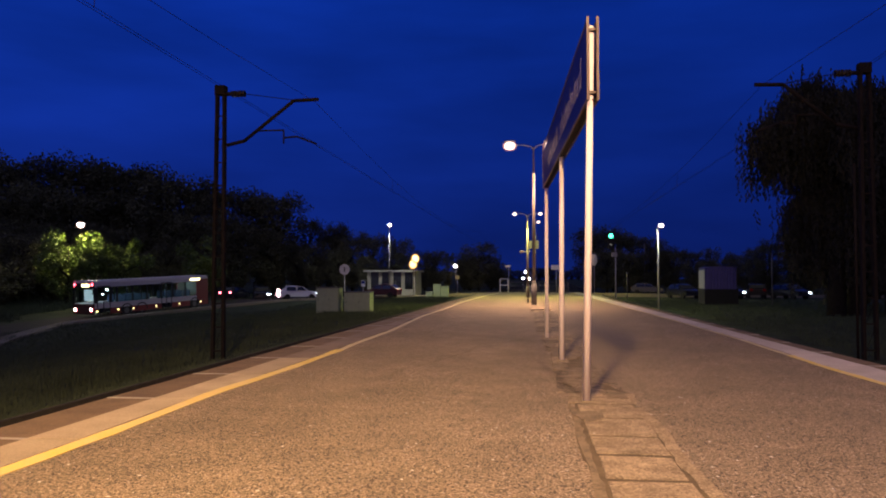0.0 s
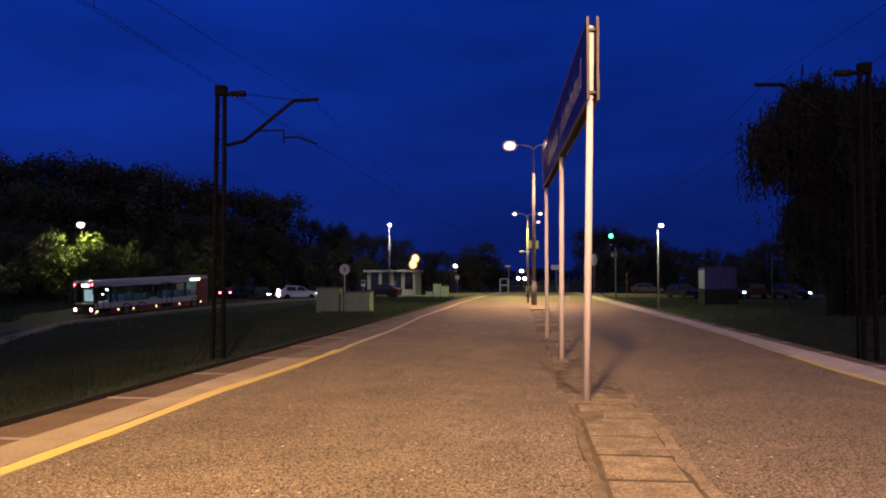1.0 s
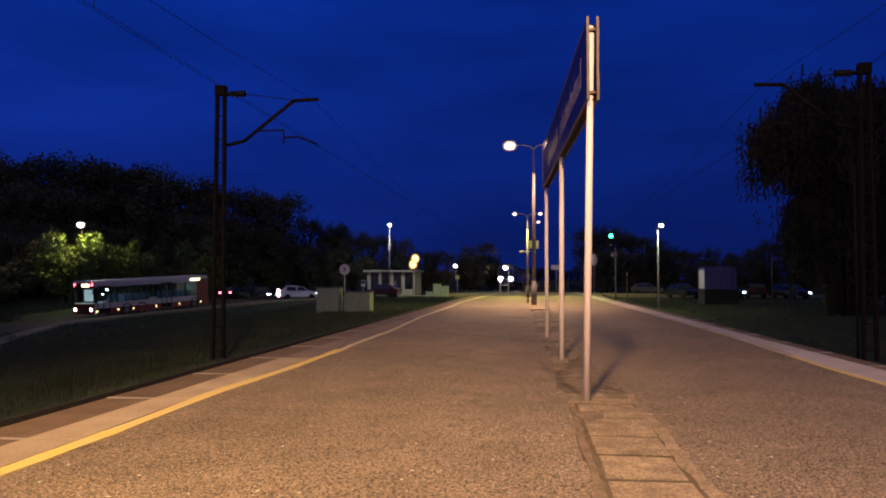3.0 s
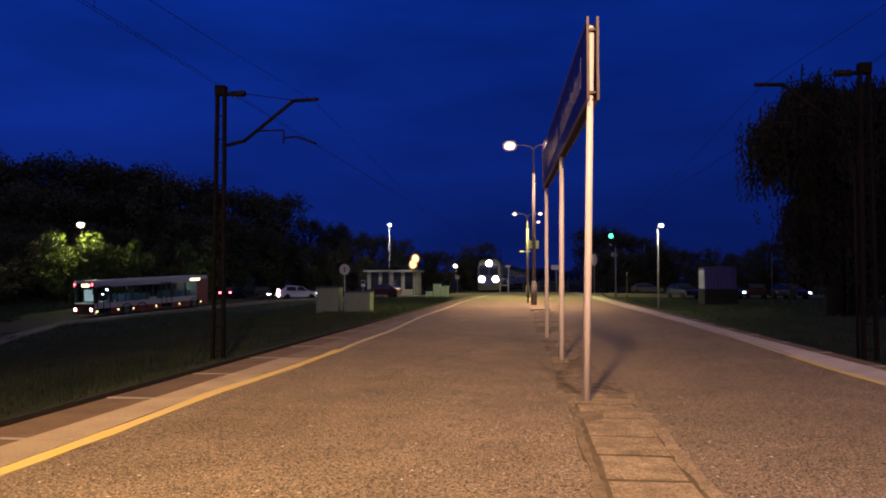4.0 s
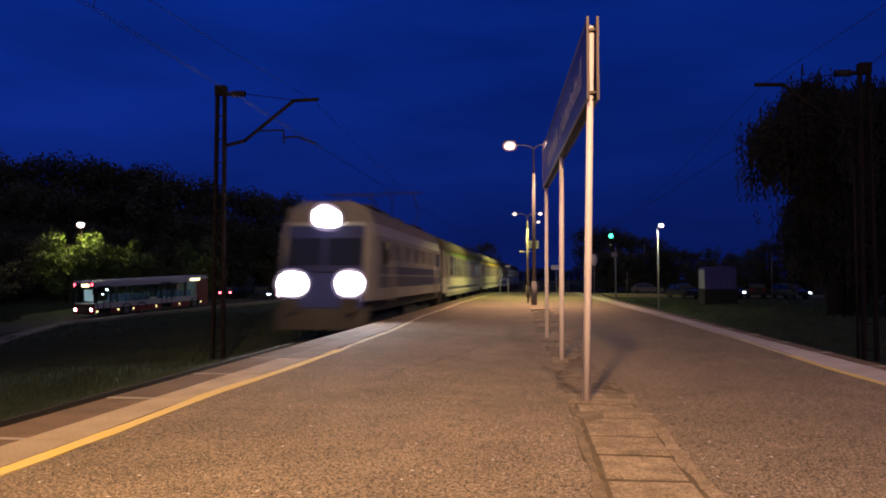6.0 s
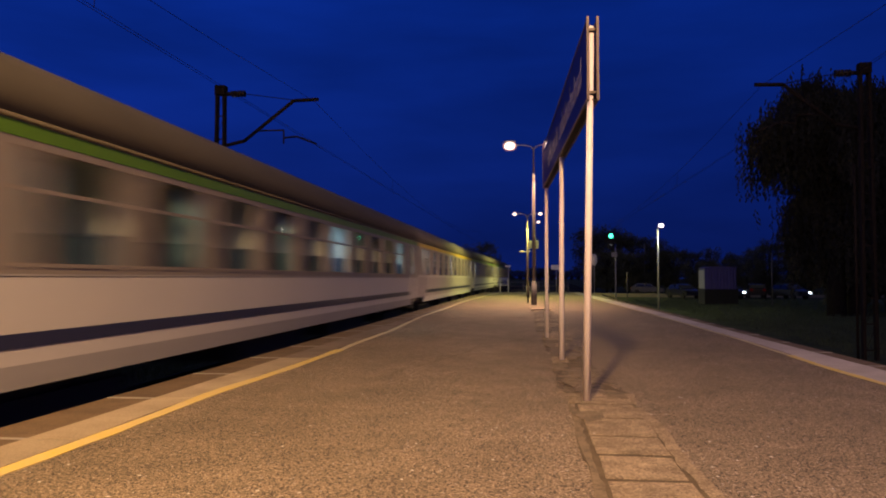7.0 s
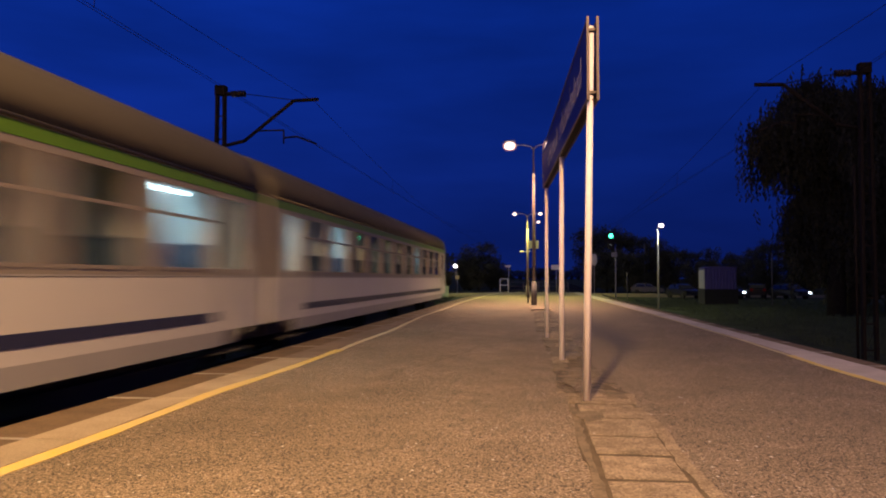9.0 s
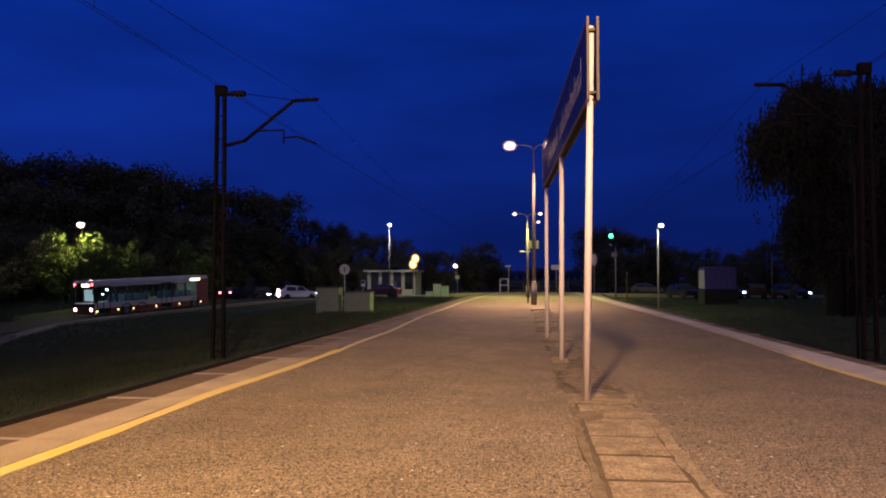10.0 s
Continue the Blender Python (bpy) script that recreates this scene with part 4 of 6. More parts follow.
def make_coach(stripe, lit, stripe_name, seed, n, pitch, ww, shift=0.0, roof=None, body=None, band=None, belt=None, skirt=None, tube=None):
    """An express carriage, 26.2 m long, standing on its rails at z = 0."""
    rnd = random.Random(seed)
    body, band, belt, skirt = body or COACH_BODY, band or COACH_BAND, belt or COACH_SKIRT, skirt or COACH_SKIRT
    t = thing("passenger_carriage", (0, 0, 0), "pale grey express passenger carriage with %s stripe" % stripe_name, "train carriage", "carriages of the train")
    L, H = 13.05, 1.41
    z_sill, z_low, z_win0, z_win1, z_top = 0.83, 1.05, 1.99, 3.07, 3.32
    y0 = shift - pitch * (n - 1) / 2
    spans = [(y0 + pitch * k - ww / 2, y0 + pitch * k + ww / 2) for k in range(n)]
    ends = ((-12.15, -11.35), (11.35, 12.15))
    for s in (-1, 1):
        a, b = sorted((s * H, s * (H - 0.06)))
        for z0, z1, paint in ((z_low, 1.855, body), (z_win1, z_top, band)):
            bm = B()
            box(bm, a, b, -L, L, z0, z1)
            part("side_wall", bm, paint, t)
    # end walls in the roof's dark colour
    for y in (-L, L - 0.06):
        bm = B()
        box(bm, -H + 0.062, H - 0.062, y, y + 0.06, z_low, z_top)
        part("end_wall", bm, COACH_ROOF, t, "dark end wall")
    bm = B()
    allw = sorted(spans + [ends[0], ends[1]])
    edges = [-L] + [v for s in allw for v in s] + [L]
    for s in (-1, 1):
        a, b = sorted((s * H, s * (H - 0.06)))
        for k in range(0, len(edges), 2):
            box(bm, a, b, edges[k], edges[k + 1], z_win0, z_win1)
        box(bm, a, b, -L, L, 1.855, z_win0)
    part("window_band", bm, band, t, "grey window band")
    bm = B()
    sec = coach_section()
    prof = []
    for f, y in ((0.93, -L), (1.0, -L + 0.5), (1.0, L - 0.5), (0.93, L)):
        prof.append([(x, y, 3.32 + (z - 3.32) * f) for x, z in sec])
    loft(bm, prof)
    for f in bm.faces:
        f.smooth = len(f.verts) == 4
    part("roof", bm, roof or COACH_ROOF, t, "dull grey curved roof")
    if "yellow" in stripe_name:
        for k in (1, 2, 3, 4, 5, 9, 10, 11, 12, 13):
            x, z = sec[k]
            bm = B()
            rod(bm, (x * 1.003, -L + 0.5, z + 0.002), (x * 1.003, L - 0.5, z + 0.002), 0.010, 0.010, 6)
            part("roof_rib", bm, roof or COACH_ROOF, t)
    for s in (-1, 1):
        bm = B()
        a, b = sorted((s * H, s * (H + 0.006)))
        box(bm, a, b, -L, L, 3.15, 3.29)
        part("class_stripe", bm, stripe, t, "%s stripe under the roof" % stripe_name)
        bm = B()
        box(bm, a, b, -L + 1.95, L - 1.95, 1.20, 1.34)
        part("waist_line", bm, COACH_LINE, t, "thin navy line")
        bm = B()
        a2, b2 = sorted((s * (H - 0.04), s * (H + 0.004)))
        box(bm, a2, b2, -L + 1.4, L - 1.4, z_sill, z_low)
        part("skirt", bm, skirt, t, "grey lower skirt")
        bm = B()
        rod(bm, (s * (H + 0.012), -L, 3.325), (s * (H + 0.012), L, 3.325), 0.022, 0.022, 6)
        part("gutter", bm, COACH_ROOF, t)
        bm = B()
        box(bm, a, b, -L, L, 1.865, 1.885 if belt == COACH_SKIRT else 1.98)
        part("belt_rib", bm, belt, t)
        for k, (a0, b0) in enumerate(spans):
            bm = B()
            xs = s * (H - 0.035)
            box(bm, xs - 0.004, xs + 0.004, a0, b0, z_win0, z_win1)
            pane = part("window_pane", bm, PANE, t, "clear window pane")
            pane.visible_shadow = False
            bm = B()
            c, d = sorted((s * (H - 0.02), s * (H + 0.010)))
            box(bm, c, d, a0 - 0.045, a0, z_win0 - 0.04, z_win1 + 0.04)
            box(bm, c, d, b0, b0 + 0.045, z_win0 - 0.04, z_win1 + 0.04)
            box(bm, c, d, a0, b0, z_win1, z_win1 + 0.04)
            box(bm, c, d, a0, b0, z_win0 - 0.04, z_win0)
            box(bm, c, d, a0, b0, 2.66, 2.70)
            part("window_frame", bm, band, pane, "grey window frame")
        for a0, b0 in ends:
            bm = B()
            xs = s * (H - 0.035)
            box(bm, xs - 0.004, xs + 0.004, a0, b0, z_win0, z_win1)
            part("door_pane", bm, PANE, t).visible_shadow = False
            bm = B()
            c, d = sorted((s * (H - 0.03), s * (H + 0.016)))
            for u, v in ((a0 - 0.09, a0 - 0.06), (b0 + 0.06, b0 + 0.09)):
                box(bm, c, d, u, v, 0.95, 3.08)
            box(bm, c, d, a0 - 0.06, b0 + 0.06, 3.06, 3.09)
            part("door_frame", bm, COACH_SKIRT, t, "grey door surround")
            for u in (a0 - 0.14, b0 + 0.14):
                bm = B()
                rod(bm, (s * (H + 0.05), u, 1.5), (s * (H + 0.05), u, 2.3), 0.014, 0.014, 6)
                part("handrail", bm, GALV, t, "steel handrail")
            bm = B()
            box(bm, s * 1.30 - 0.14, s * 1.30 + 0.14, a0, b0, 0.70, 0.73)
            box(bm, s * 1.30 - 0.14, s * 1.30 + 0.14, a0, b0, 0.45, 0.48)
            part("step", bm, UNDER, t, "dark entrance step")
    # inside
    bm = B()
    box(bm, -H + 0.065, H - 0.065, -L + 0.07, L - 0.07, 1.16, 1.22)
    box(bm, -H + 0.065, H - 0.065, -L + 0.07, L - 0.07, 3.20, 3.24)
    part("floor_and_ceiling", bm, INNER, t)
    bm = B()
    box(bm, -0.62, -0.58, -10.6, 10.6, 1.22, 3.2)
    for k in range(n + 1):
        y = y0 + pitch * (k - 0.5)
        box(bm, -0.58, H - 0.07, y - 0.02, y + 0.02, 1.22, 3.2)
    part("partition", bm, INNER, t, "pale compartment partitions")
    # walls added behind the door panes to catch the ceiling light
    for y in (-12.1, 12.1):
        bm = B()
        box(bm, -0.30, -0.26, y - 0.78, y + 0.78, 1.22, 3.2)
        part("pane_backing", bm, INNER, t, "pale wall added to make the door pane look lit")
    for k in range(n):
        y = y0 + pitch * k
        bm = B()
        for s in (-1, 1):
            yy = y + s * (pitch / 2 - 0.28)
            box(bm, -0.5, H - 0.12, yy - 0.24, yy + 0.24, 1.3, 1.68)
            box(bm, -0.5, H - 0.12, yy + s * 0.12 - 0.08, yy + s * 0.12 + 0.08, 1.6, 2.35)
        part("seat", bm, SEAT, t, "dark blue seats")
        if rnd.random() < 0.55:
            bm = B()
            e = rnd.choice((-1, 1))
            for i in range(5):
                yy = y + e * (ww / 2 - 0.05 - 0.055 * i)
                rod(bm, (H - 0.12, yy, 2.0), (H - 0.12, yy, 3.05), 0.03, 0.03, 6)
            part("curtain", bm, CURTAIN, t, "folded blue curtain")
    for y in lit:
        bm = B()
        box(bm, 0.1, 0.75, y - 0.55, y + 0.55, 3.15, 3.19)
        part("ceiling_light", bm, tube or TUBE, t, "lit ceiling light")
    # ends and below
    bm = B()
    for y in (-L, L):
        s = 1 if y > 0 else -1
        for x0, x1, z0, z1 in ((-0.62, -0.45, 1.15, 3.2), (0.45, 0.62, 1.15, 3.2), (-0.62, 0.62, 3.05, 3.25)):
            box(bm, x0, x1, min(y, y + s * 0.14), max(y, y + s * 0.14), z0, z1)
    part("gangway", bm, BLACK, t, "black rubber gangway bellows")
    for y in (-L, L):
        s = 1 if y > 0 else -1
        for x in (-0.87, 0.87):
            bm = B()
            rod(bm, (x, y - s * 0.1, 1.05), (x, y + s * 0.10, 1.05), 0.08, 0.08, 10)
            rod(bm, (x, y + s * 0.10, 1.05), (x, y + s * 0.13, 1.05), 0.22, 0.22, 14)
            part("buffer", bm, UNDER, t, "dark round buffer")
    bm = B()
    box(bm, -1.2, 1.2, -L + 0.1, L - 0.1, 0.80, 1.05)
    box(bm, -1.15, 1.15, -4.5, -1.0, 0.42, 0.8)
    box(bm, -1.15, 1.15, 1.0, 4.8, 0.45, 0.8)
    part("underframe", bm, UNDER, t, "dark underframe with equipment boxes")
    for y in (-9.5, 9.5):
        bogie(t, y)
    return t


def make_loco():
    """Four-axle electric locomotive, 16.4 m long, its front towards -y."""
    t = thing("locomotive", (0, 0, 0), "grey electric locomotive with navy bands and lit headlights", "locomotive")
    L, H = 8.3, 1.46
    side = [(-H, 1.18), (-H, 3.15), (-H + 0.10, 3.50), (H - 0.10, 3.50), (H, 3.15), (H, 1.18)]

    def ring(y, k, lean=0.0):
        return [(x * k, y + lean * max(0, z - 1.9), z) for x, z in side]

    bm = B()
    loft(bm, [ring(-L, 0.86, 0.30), ring(-L + 0.35, 0.97, 0.22), ring(-L + 1.0, 1.0), ring(L - 1.0, 1.0), ring(L - 0.35, 0.97, -0.22), ring(L, 0.86, -0.30)])
    part("body", bm, LOCO_BODY, t, "grey steel body")
    bm = B()
    loft(bm, [[(-H + 0.10, y, 3.50), (-1.18, y, 3.92), (-0.7, y, 4.16), (0.7, y, 4.16), (1.18, y, 3.92), (H - 0.10, y, 3.50)] for y in (-L + 0.75, L - 0.75)])
    part("roof", bm, LOCO_ROOF, t, "dark sooty roof")
    for s in (-1, 1):
        a, b = sorted((s * H, s * (H + 0.008)))
        bm = B()
        box(bm, a, b, -L + 1.1, L - 1.1, 1.96, 2.23)
        part("upper_band", bm, LOCO_BLUE, t, "navy band")
        bm = B()
        box(bm, a, b, -L + 1.1, L - 1.1, 1.54, 1.90)
        part("lower_band", bm, LOCO_BLUE, t, "navy band")
        for y in (-4.2, -2.2, -0.2, 1.8, 3.8):
            bm = B()
            c, d = sorted((s * H, s * (H + 0.02)))
            for k in range(9):
                box(bm, c, d, y - 0.55, y + 0.55, 2.45 + 0.06 * k, 2.48 + 0.06 * k)
            part("louvre", bm, LOCO_ROOF, t, "grey louvred air intake")
        for y in (-6.4, 6.4):
            bm = B()
            box(bm, a, b, y - 0.42, y + 0.42, 2.25, 2.98)
            part("cab_window", bm, DARK_GLASS, t, "dark cab side window")
            bm = B()
            dd = y + (1.0 if y < 0 else -1.0)
            c, d = sorted((s * H, s * (H + 0.015)))
            for u in (dd - 0.35, dd + 0.32):
                box(bm, c, d, u, u + 0.03, 1.0, 3.05)
            box(bm, c, d, dd - 0.2, dd + 0.2, 2.35, 2.95)
            part("cab_door", bm, LOCO_ROOF, t, "cab door with window")
            for u in (dd - 0.45, dd + 0.45):
                bm = B()
                rod(bm, (s * (H + 0.06), u, 1.1), (s * (H + 0.06), u, 2.4), 0.015, 0.015, 6)
                part("handrail", bm, GALV, t, "steel handrail")
    for s in (-1, 1):
        y = s * L
        bm = B()
        loft(bm, [[(-1.12, y - s * 0.06 + s * 0.02, 2.22), (-0.08, y - s * 0.08 + s * 0.02, 2.22), (-0.08, y - s * 0.30 + s * 0.02, 3.02), (-1.12, y - s * 0.32 + s * 0.02, 3.02)],
                  [(-1.12, y - s * 0.16, 2.22), (-0.08, y - s * 0.16, 2.22), (-0.08, y - s * 0.40, 3.02), (-1.12, y - s * 0.40, 3.02)]])
        part("windscreen", bm, DARK_GLASS, t, "dark windscreen pane")
        bm = B()
        loft(bm, [[(1.12, y - s * 0.06 + s * 0.02, 2.22), (0.08, y - s * 0.08 + s * 0.02, 2.22), (0.08, y - s * 0.30 + s * 0.02, 3.02), (1.12, y - s * 0.32 + s * 0.02, 3.02)],
                  [(1.12, y - s * 0.16, 2.22), (0.08, y - s * 0.16, 2.22), (0.08, y - s * 0.40, 3.02), (1.12, y - s * 0.40, 3.02)]])
        part("windscreen", bm, DARK_GLASS, t, "dark windscreen pane")
        # navy plates over the front, darker than the grey body
        bm = B()
        loft(bm, [[(-1.22, y + s * d, 0.98), (1.22, y + s * d, 0.98), (1.22, y + s * d, 2.0), (-1.22, y + s * d, 2.0)] for d in (-0.05, 0.012)])
        loft(bm, [[(-1.2, y - s * 0.02 + s * d, 2.02), (1.2, y - s * 0.02 + s * d, 2.02), (1.16, y - s * 0.44 + s * d, 3.40), (-1.16, y - s * 0.44 + s * d, 3.40)] for d in (-0.05, 0.006)])
        part("front_band", bm, LOCO_BLUE, t, "dark navy front plate")
        for x, z in ((-0.85, 1.68), (0.85, 1.68), (0.0, 3.62)):
            bm = B()
            yy = y - s * (0.55 if z > 3 else 0)
            rod(bm, (x, yy - s * 0.25, z), (x, yy + s * 0.10, z), 0.37, 0.37, 20)
            lampcase = part("headlight", bm, LOCO_ROOF, t, "round headlight housing")
            if s < 0:
                # lens larger than a real one, so that it takes in the bloom
                bm = B()
                rod(bm, (x, yy + s * 0.105, z), (x, yy + s * 0.13, z), 0.35, 0.33, 24)
                part("lens", bm, HEADLIGHT, lampcase, "white headlight lens, enlarged to take in its bloom")
                # glowing shell wider than the lens, added for the headlight's bloom
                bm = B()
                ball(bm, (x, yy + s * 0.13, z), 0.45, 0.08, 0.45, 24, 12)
                part("bloom_shell", bm, HALO_HEAD, lampcase, "oversized glowing shell for the headlight's bloom").visible_shadow = False
        for x in (-0.87, 0.87):
            bm = B()
            rod(bm, (x, y - s * 0.1, 1.05), (x, y + s * 0.28, 1.05), 0.09, 0.09, 10)
            rod(bm, (x, y + s * 0.28, 1.05), (x, y + s * 0.31, 1.05), 0.24, 0.24, 16)
            part("buffer", bm, UNDER, t, "dark round buffer")
        bm = B()
        box(bm, -1.35, 1.35, min(y - s * 0.4, y + s * 0.06), max(y - s * 0.4, y + s * 0.06), 0.35, 0.97)
        part("bufferbeam", bm, UNDER, t, "dark bufferbeam and plough")
    for y, up in ((-4.6, 0.35), (4.8, 1.5)):
        bm = B()
        for x in (-0.7, 0.7):
            pipe(bm, [(x, y - 0.9, 4.24), (x * 0.9, y + 0.9, 4.24 + up * 0.5), (x * 0.75, y - 0.2, 4.28 + up)], 0.025, 6)
        rod(bm, (-0.95, y - 0.2, 4.30 + up), (0.95, y - 0.2, 4.30 + up), 0.03, 0.03, 6)
        rod(bm, (-0.7, y - 0.9, 4.24), (0.7, y - 0.9, 4.24), 0.03, 0.03, 6)
        box(bm, -0.8, 0.8, y - 1.0, y + 1.0, 4.16, 4.22)
        part("pantograph", bm, UNDER, t, "dark pantograph frame")
    bm = B()
    box(bm, -0.5, 0.5, -2.5, -0.8, 4.16, 4.34)
    box(bm, -0.5, 0.5, 0.6, 2.2, 4.16, 4.32)
    part("roof_box", bm, LOCO_ROOF, t)
    bm = B()
    box(bm, -1.3, 1.3, -L + 0.5, L - 0.5, 0.85, 1.19)
    box(bm, -1.2, 1.2, -1.6, 1.6, 0.35, 0.8)
    part("underframe", bm, UNDER, t, "dark underframe")
    for y in (-4.3, 4.3):
        bogie(t, y, 1.5)
    return t


# ---- road vehicles ----
def car_wheel(bm, x, y, r=0.32, w=0.2):
    rod(bm, (x - w / 2, y, r), (x + w / 2, y, r), r, r, 16)


def make_car(name, place, turn, paint, label, tail=None, front=None, glare=False, lamps=(-1, 1)):
    """A hatchback 4.2 m long with its nose towards -y."""
    t = thing(name, place, label, "car", "cars at the crossing", turn=turn)
    prof = [(-2.1, 0.35), (-2.1, 0.72), (-1.95, 0.86), (-1.0, 1.0), (-0.35, 1.45), (0.3, 1.53), (1.3, 1.5), (1.95, 1.05), (2.1, 0.95), (2.1, 0.35)]
    bm = B()

    def ring(x, k, inset):
        return [(x * (1 - inset * max(0, (z - 0.95))), y * k, z) for y, z in prof]

    loft(bm, [ring(-0.80, 0.97, 0.26), ring(-0.86, 1.0, 0.26), ring(0.86, 1.0, 0.26), ring(0.80, 0.97, 0.26)])
    part("body", bm, paint, t)
    for s in (-1, 1):
        bm = B()
        for a, b in ((-0.75, 0.28), (0.36, 1.4)):
            xs = s * 0.80
            q = [(s * 0.862, a, 1.0), (s * 0.862, b, 1.0), (s * 0.762, b - 0.08, 1.42), (s * 0.762, max(a, -0.3), 1.42)]
            loft(bm, [q, [(x - s * 0.05, y, z) for x, y, z in q]])
        part("side_window", bm, DARK_GLASS, t, "dark side window")
        for y in (-1.3, 1.3):
            bm = B()
            car_wheel(bm, s * 0.78, y)
            part("wheel", bm, BLACK, t, "dark wheel")
        bm = B()
        box(bm, s * 0.62 - 0.14, s * 0.62 + 0.14, 2.06, 2.13, 0.78, 1.02)
        light = part("tail_light", bm, tail or RED_GLASS, t, "red tail light")
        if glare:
            # oversized glowing balls added for the glare round the tail lights
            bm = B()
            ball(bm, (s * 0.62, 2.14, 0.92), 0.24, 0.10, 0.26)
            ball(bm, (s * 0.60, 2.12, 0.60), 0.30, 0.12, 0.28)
            part("glare_ball", bm, TAIL_GLARE, light, "whitish ball glowing for the tail light's glare")
        bm = B()
        box(bm, s * 0.62 - 0.15, s * 0.62 + 0.15, -2.13, -2.06, 0.62, 0.78)
        part("headlight", bm, front if front and s in lamps else DARK_GLASS, t, "headlight")
    bm = B()
    q = [(-0.66, -0.98, 1.02), (0.66, -0.98, 1.02), (0.60, -0.42, 1.43), (-0.60, -0.42, 1.43)]
    loft(bm, [[(x, y - 0.03, z + 0.02) for x, y, z in q], [(x, y + 0.05, z - 0.03) for x, y, z in q]])
    part("windscreen", bm, DARK_GLASS, t, "dark windscreen")
    bm = B()
    q = [(-0.62, 1.93, 1.1), (0.62, 1.93, 1.1), (0.58, 1.42, 1.44), (-0.58, 1.42, 1.44)]
    loft(bm, [[(x, y + 0.02, z + 0.02) for x, y, z in q], [(x, y - 0.06, z - 0.03) for x, y, z in q]])
    part("rear_window", bm, DARK_GLASS, t, "dark rear window")
    return t


RED_GLASS = material("red_lens", (0.3, 0.01, 0.01), 0.2, vary=0.05, bump=0)


def make_bus():
    """A low-floor town bus, 12 m, its front towards -y; x = 0 is its left flank."""
    t = thing("city_bus", (0, 0, 0), "white and red city bus with lit windows on the road", "bus")
    t.matrix_world = Matrix.Translation((-34.18, 54.0, -2.0)) @ pose(0, 0, 0, 2.4, 0, -20)
    W, zw0, zw1 = 2.5, 1.22, 2.48
    cells = [(0.25, 1.4), (1.6, 2.0), (2.15, 3.5), (3.65, 5.0), (5.15, 6.45), (6.6, 7.7), (7.9, 9.2), (9.35, 10.6)]
    flank = lambda bm, y0, y1, z0, z1, out=0.0: [box(bm, *sorted((x0, x1)), y0, y1, z0, z1) for x0, x1 in ((out, -0.06), (-W - out, -W + 0.06))]
    bm = B()
    flank(bm, 0, 12, 0.80, zw0)
    flank(bm, 0, 12, zw1, 2.82)
    edges = [0] + [v for c in cells for v in c] + [12]
    box(bm, -W + 0.06, -0.06, 11.94, 12.0, 0.4, 2.82)
    part("body", bm, BUS_WHITE, t, "white upper body")
    for k in range(0, len(edges) - 2, 2):
        for x0, x1 in ((-0.06, 0.0), (-W, -W + 0.06)):
            bm = B()
            box(bm, x0, x1, edges[k], edges[k + 1], zw0, zw1)
            part("window_pillar", bm, BLACK, t, "black window pillar")
    for x0, x1 in ((-0.06, 0.004), (-W - 0.004, -W + 0.06)):
        for u, v in ((1.45, 2.45), (3.55, 6.6), (7.7, 9.8), (10.95, 12.0)):
            bm = B()
            box(bm, x0, x1, u, v, 0.34, 0.80)
            part("skirt", bm, BUS_RED, t, "red lower skirt")
        bm = B()
        box(bm, x0, x1, 10.62, 12.0, 0.804, 2.70)
        part("rear_panel", bm, BUS_RED, t, "dark red rear side panel")
        for u in (3.0, 4.5, 10.35):
            bm = B()
            n = 14
            arch = [(u + 0.60 * math.cos(math.pi * k / n), 0.46 + 0.60 * math.sin(math.pi * k / n)) for k in range(n + 1)] + [(u + 0.5 * math.cos(math.pi * (n - k) / n), 0.46 + 0.5 * math.sin(math.pi * (n - k) / n)) for k in range(n + 1)]
            loft(bm, [[(x, y, z) for y, z in arch] for x in (x0 - 0.006, x1 + 0.006)])
            part("wheel_arch", bm, BLACK, t, "black wheel arch")
    bm = B()
    loft(bm, [[(-W, y, 2.82), (-W + 0.14, y, 3.0), (-0.14, y, 3.0), (0, y, 2.82)] for y in (-0.05, 0.6, 11.5, 12.0)])
    part("roof", bm, BUS_WHITE, t, "white roof")
    bm = B()
    box(bm, -W, 0, -0.07, 0.0, 0.36, 1.16)
    part("front_apron", bm, CAR_RED, t, "dark maroon front apron", 0.02)
    bm = B()
    box(bm, -W, 0, -0.05, 0.0, 2.46, 2.82)
    box(bm, -W, -W + 0.1, -0.05, 0.0, 1.16, 2.46)
    box(bm, -0.1, 0, -0.05, 0.0, 1.16, 2.46)
    part("front_frame", bm, BLACK, t, "black front frame")
    bm = B()
    box(bm, -1.45, -0.55, -0.07, -0.052, 2.52, 2.76)
    part("destination_display", bm, BUS_SIGN, t, "glowing amber destination display")
    bm = B()
    box(bm, -W + 0.1, -0.1, -0.03, -0.02, 1.16, 2.46)
    part("windscreen", bm, PANE, t, "large windscreen").visible_shadow = False
    # glowing sheet added for the pale light in the windscreen
    bm = B()
    box(bm, -1.5, -0.12, 0.2, 0.23, 1.4, 2.3)
    part("windscreen_sheet", bm, WINDSCREEN_GLOW, t, "glowing sheet for the pale light in the windscreen")
    for a0, b0 in cells:
        for x in (-0.03, -W + 0.03):
            bm = B()
            box(bm, x - 0.004, x + 0.004, a0, b0, zw0, zw1)
            part("window_pane", bm, PANE, t).visible_shadow = False
    for a0, b0 in ((0.2, 1.42), (6.55, 7.7)):
        bm = B()
        for y in (a0, (a0 + b0) / 2 - 0.04, b0 - 0.07):
            box(bm, 0, 0.02, y, y + 0.07, 0.38, 2.55)
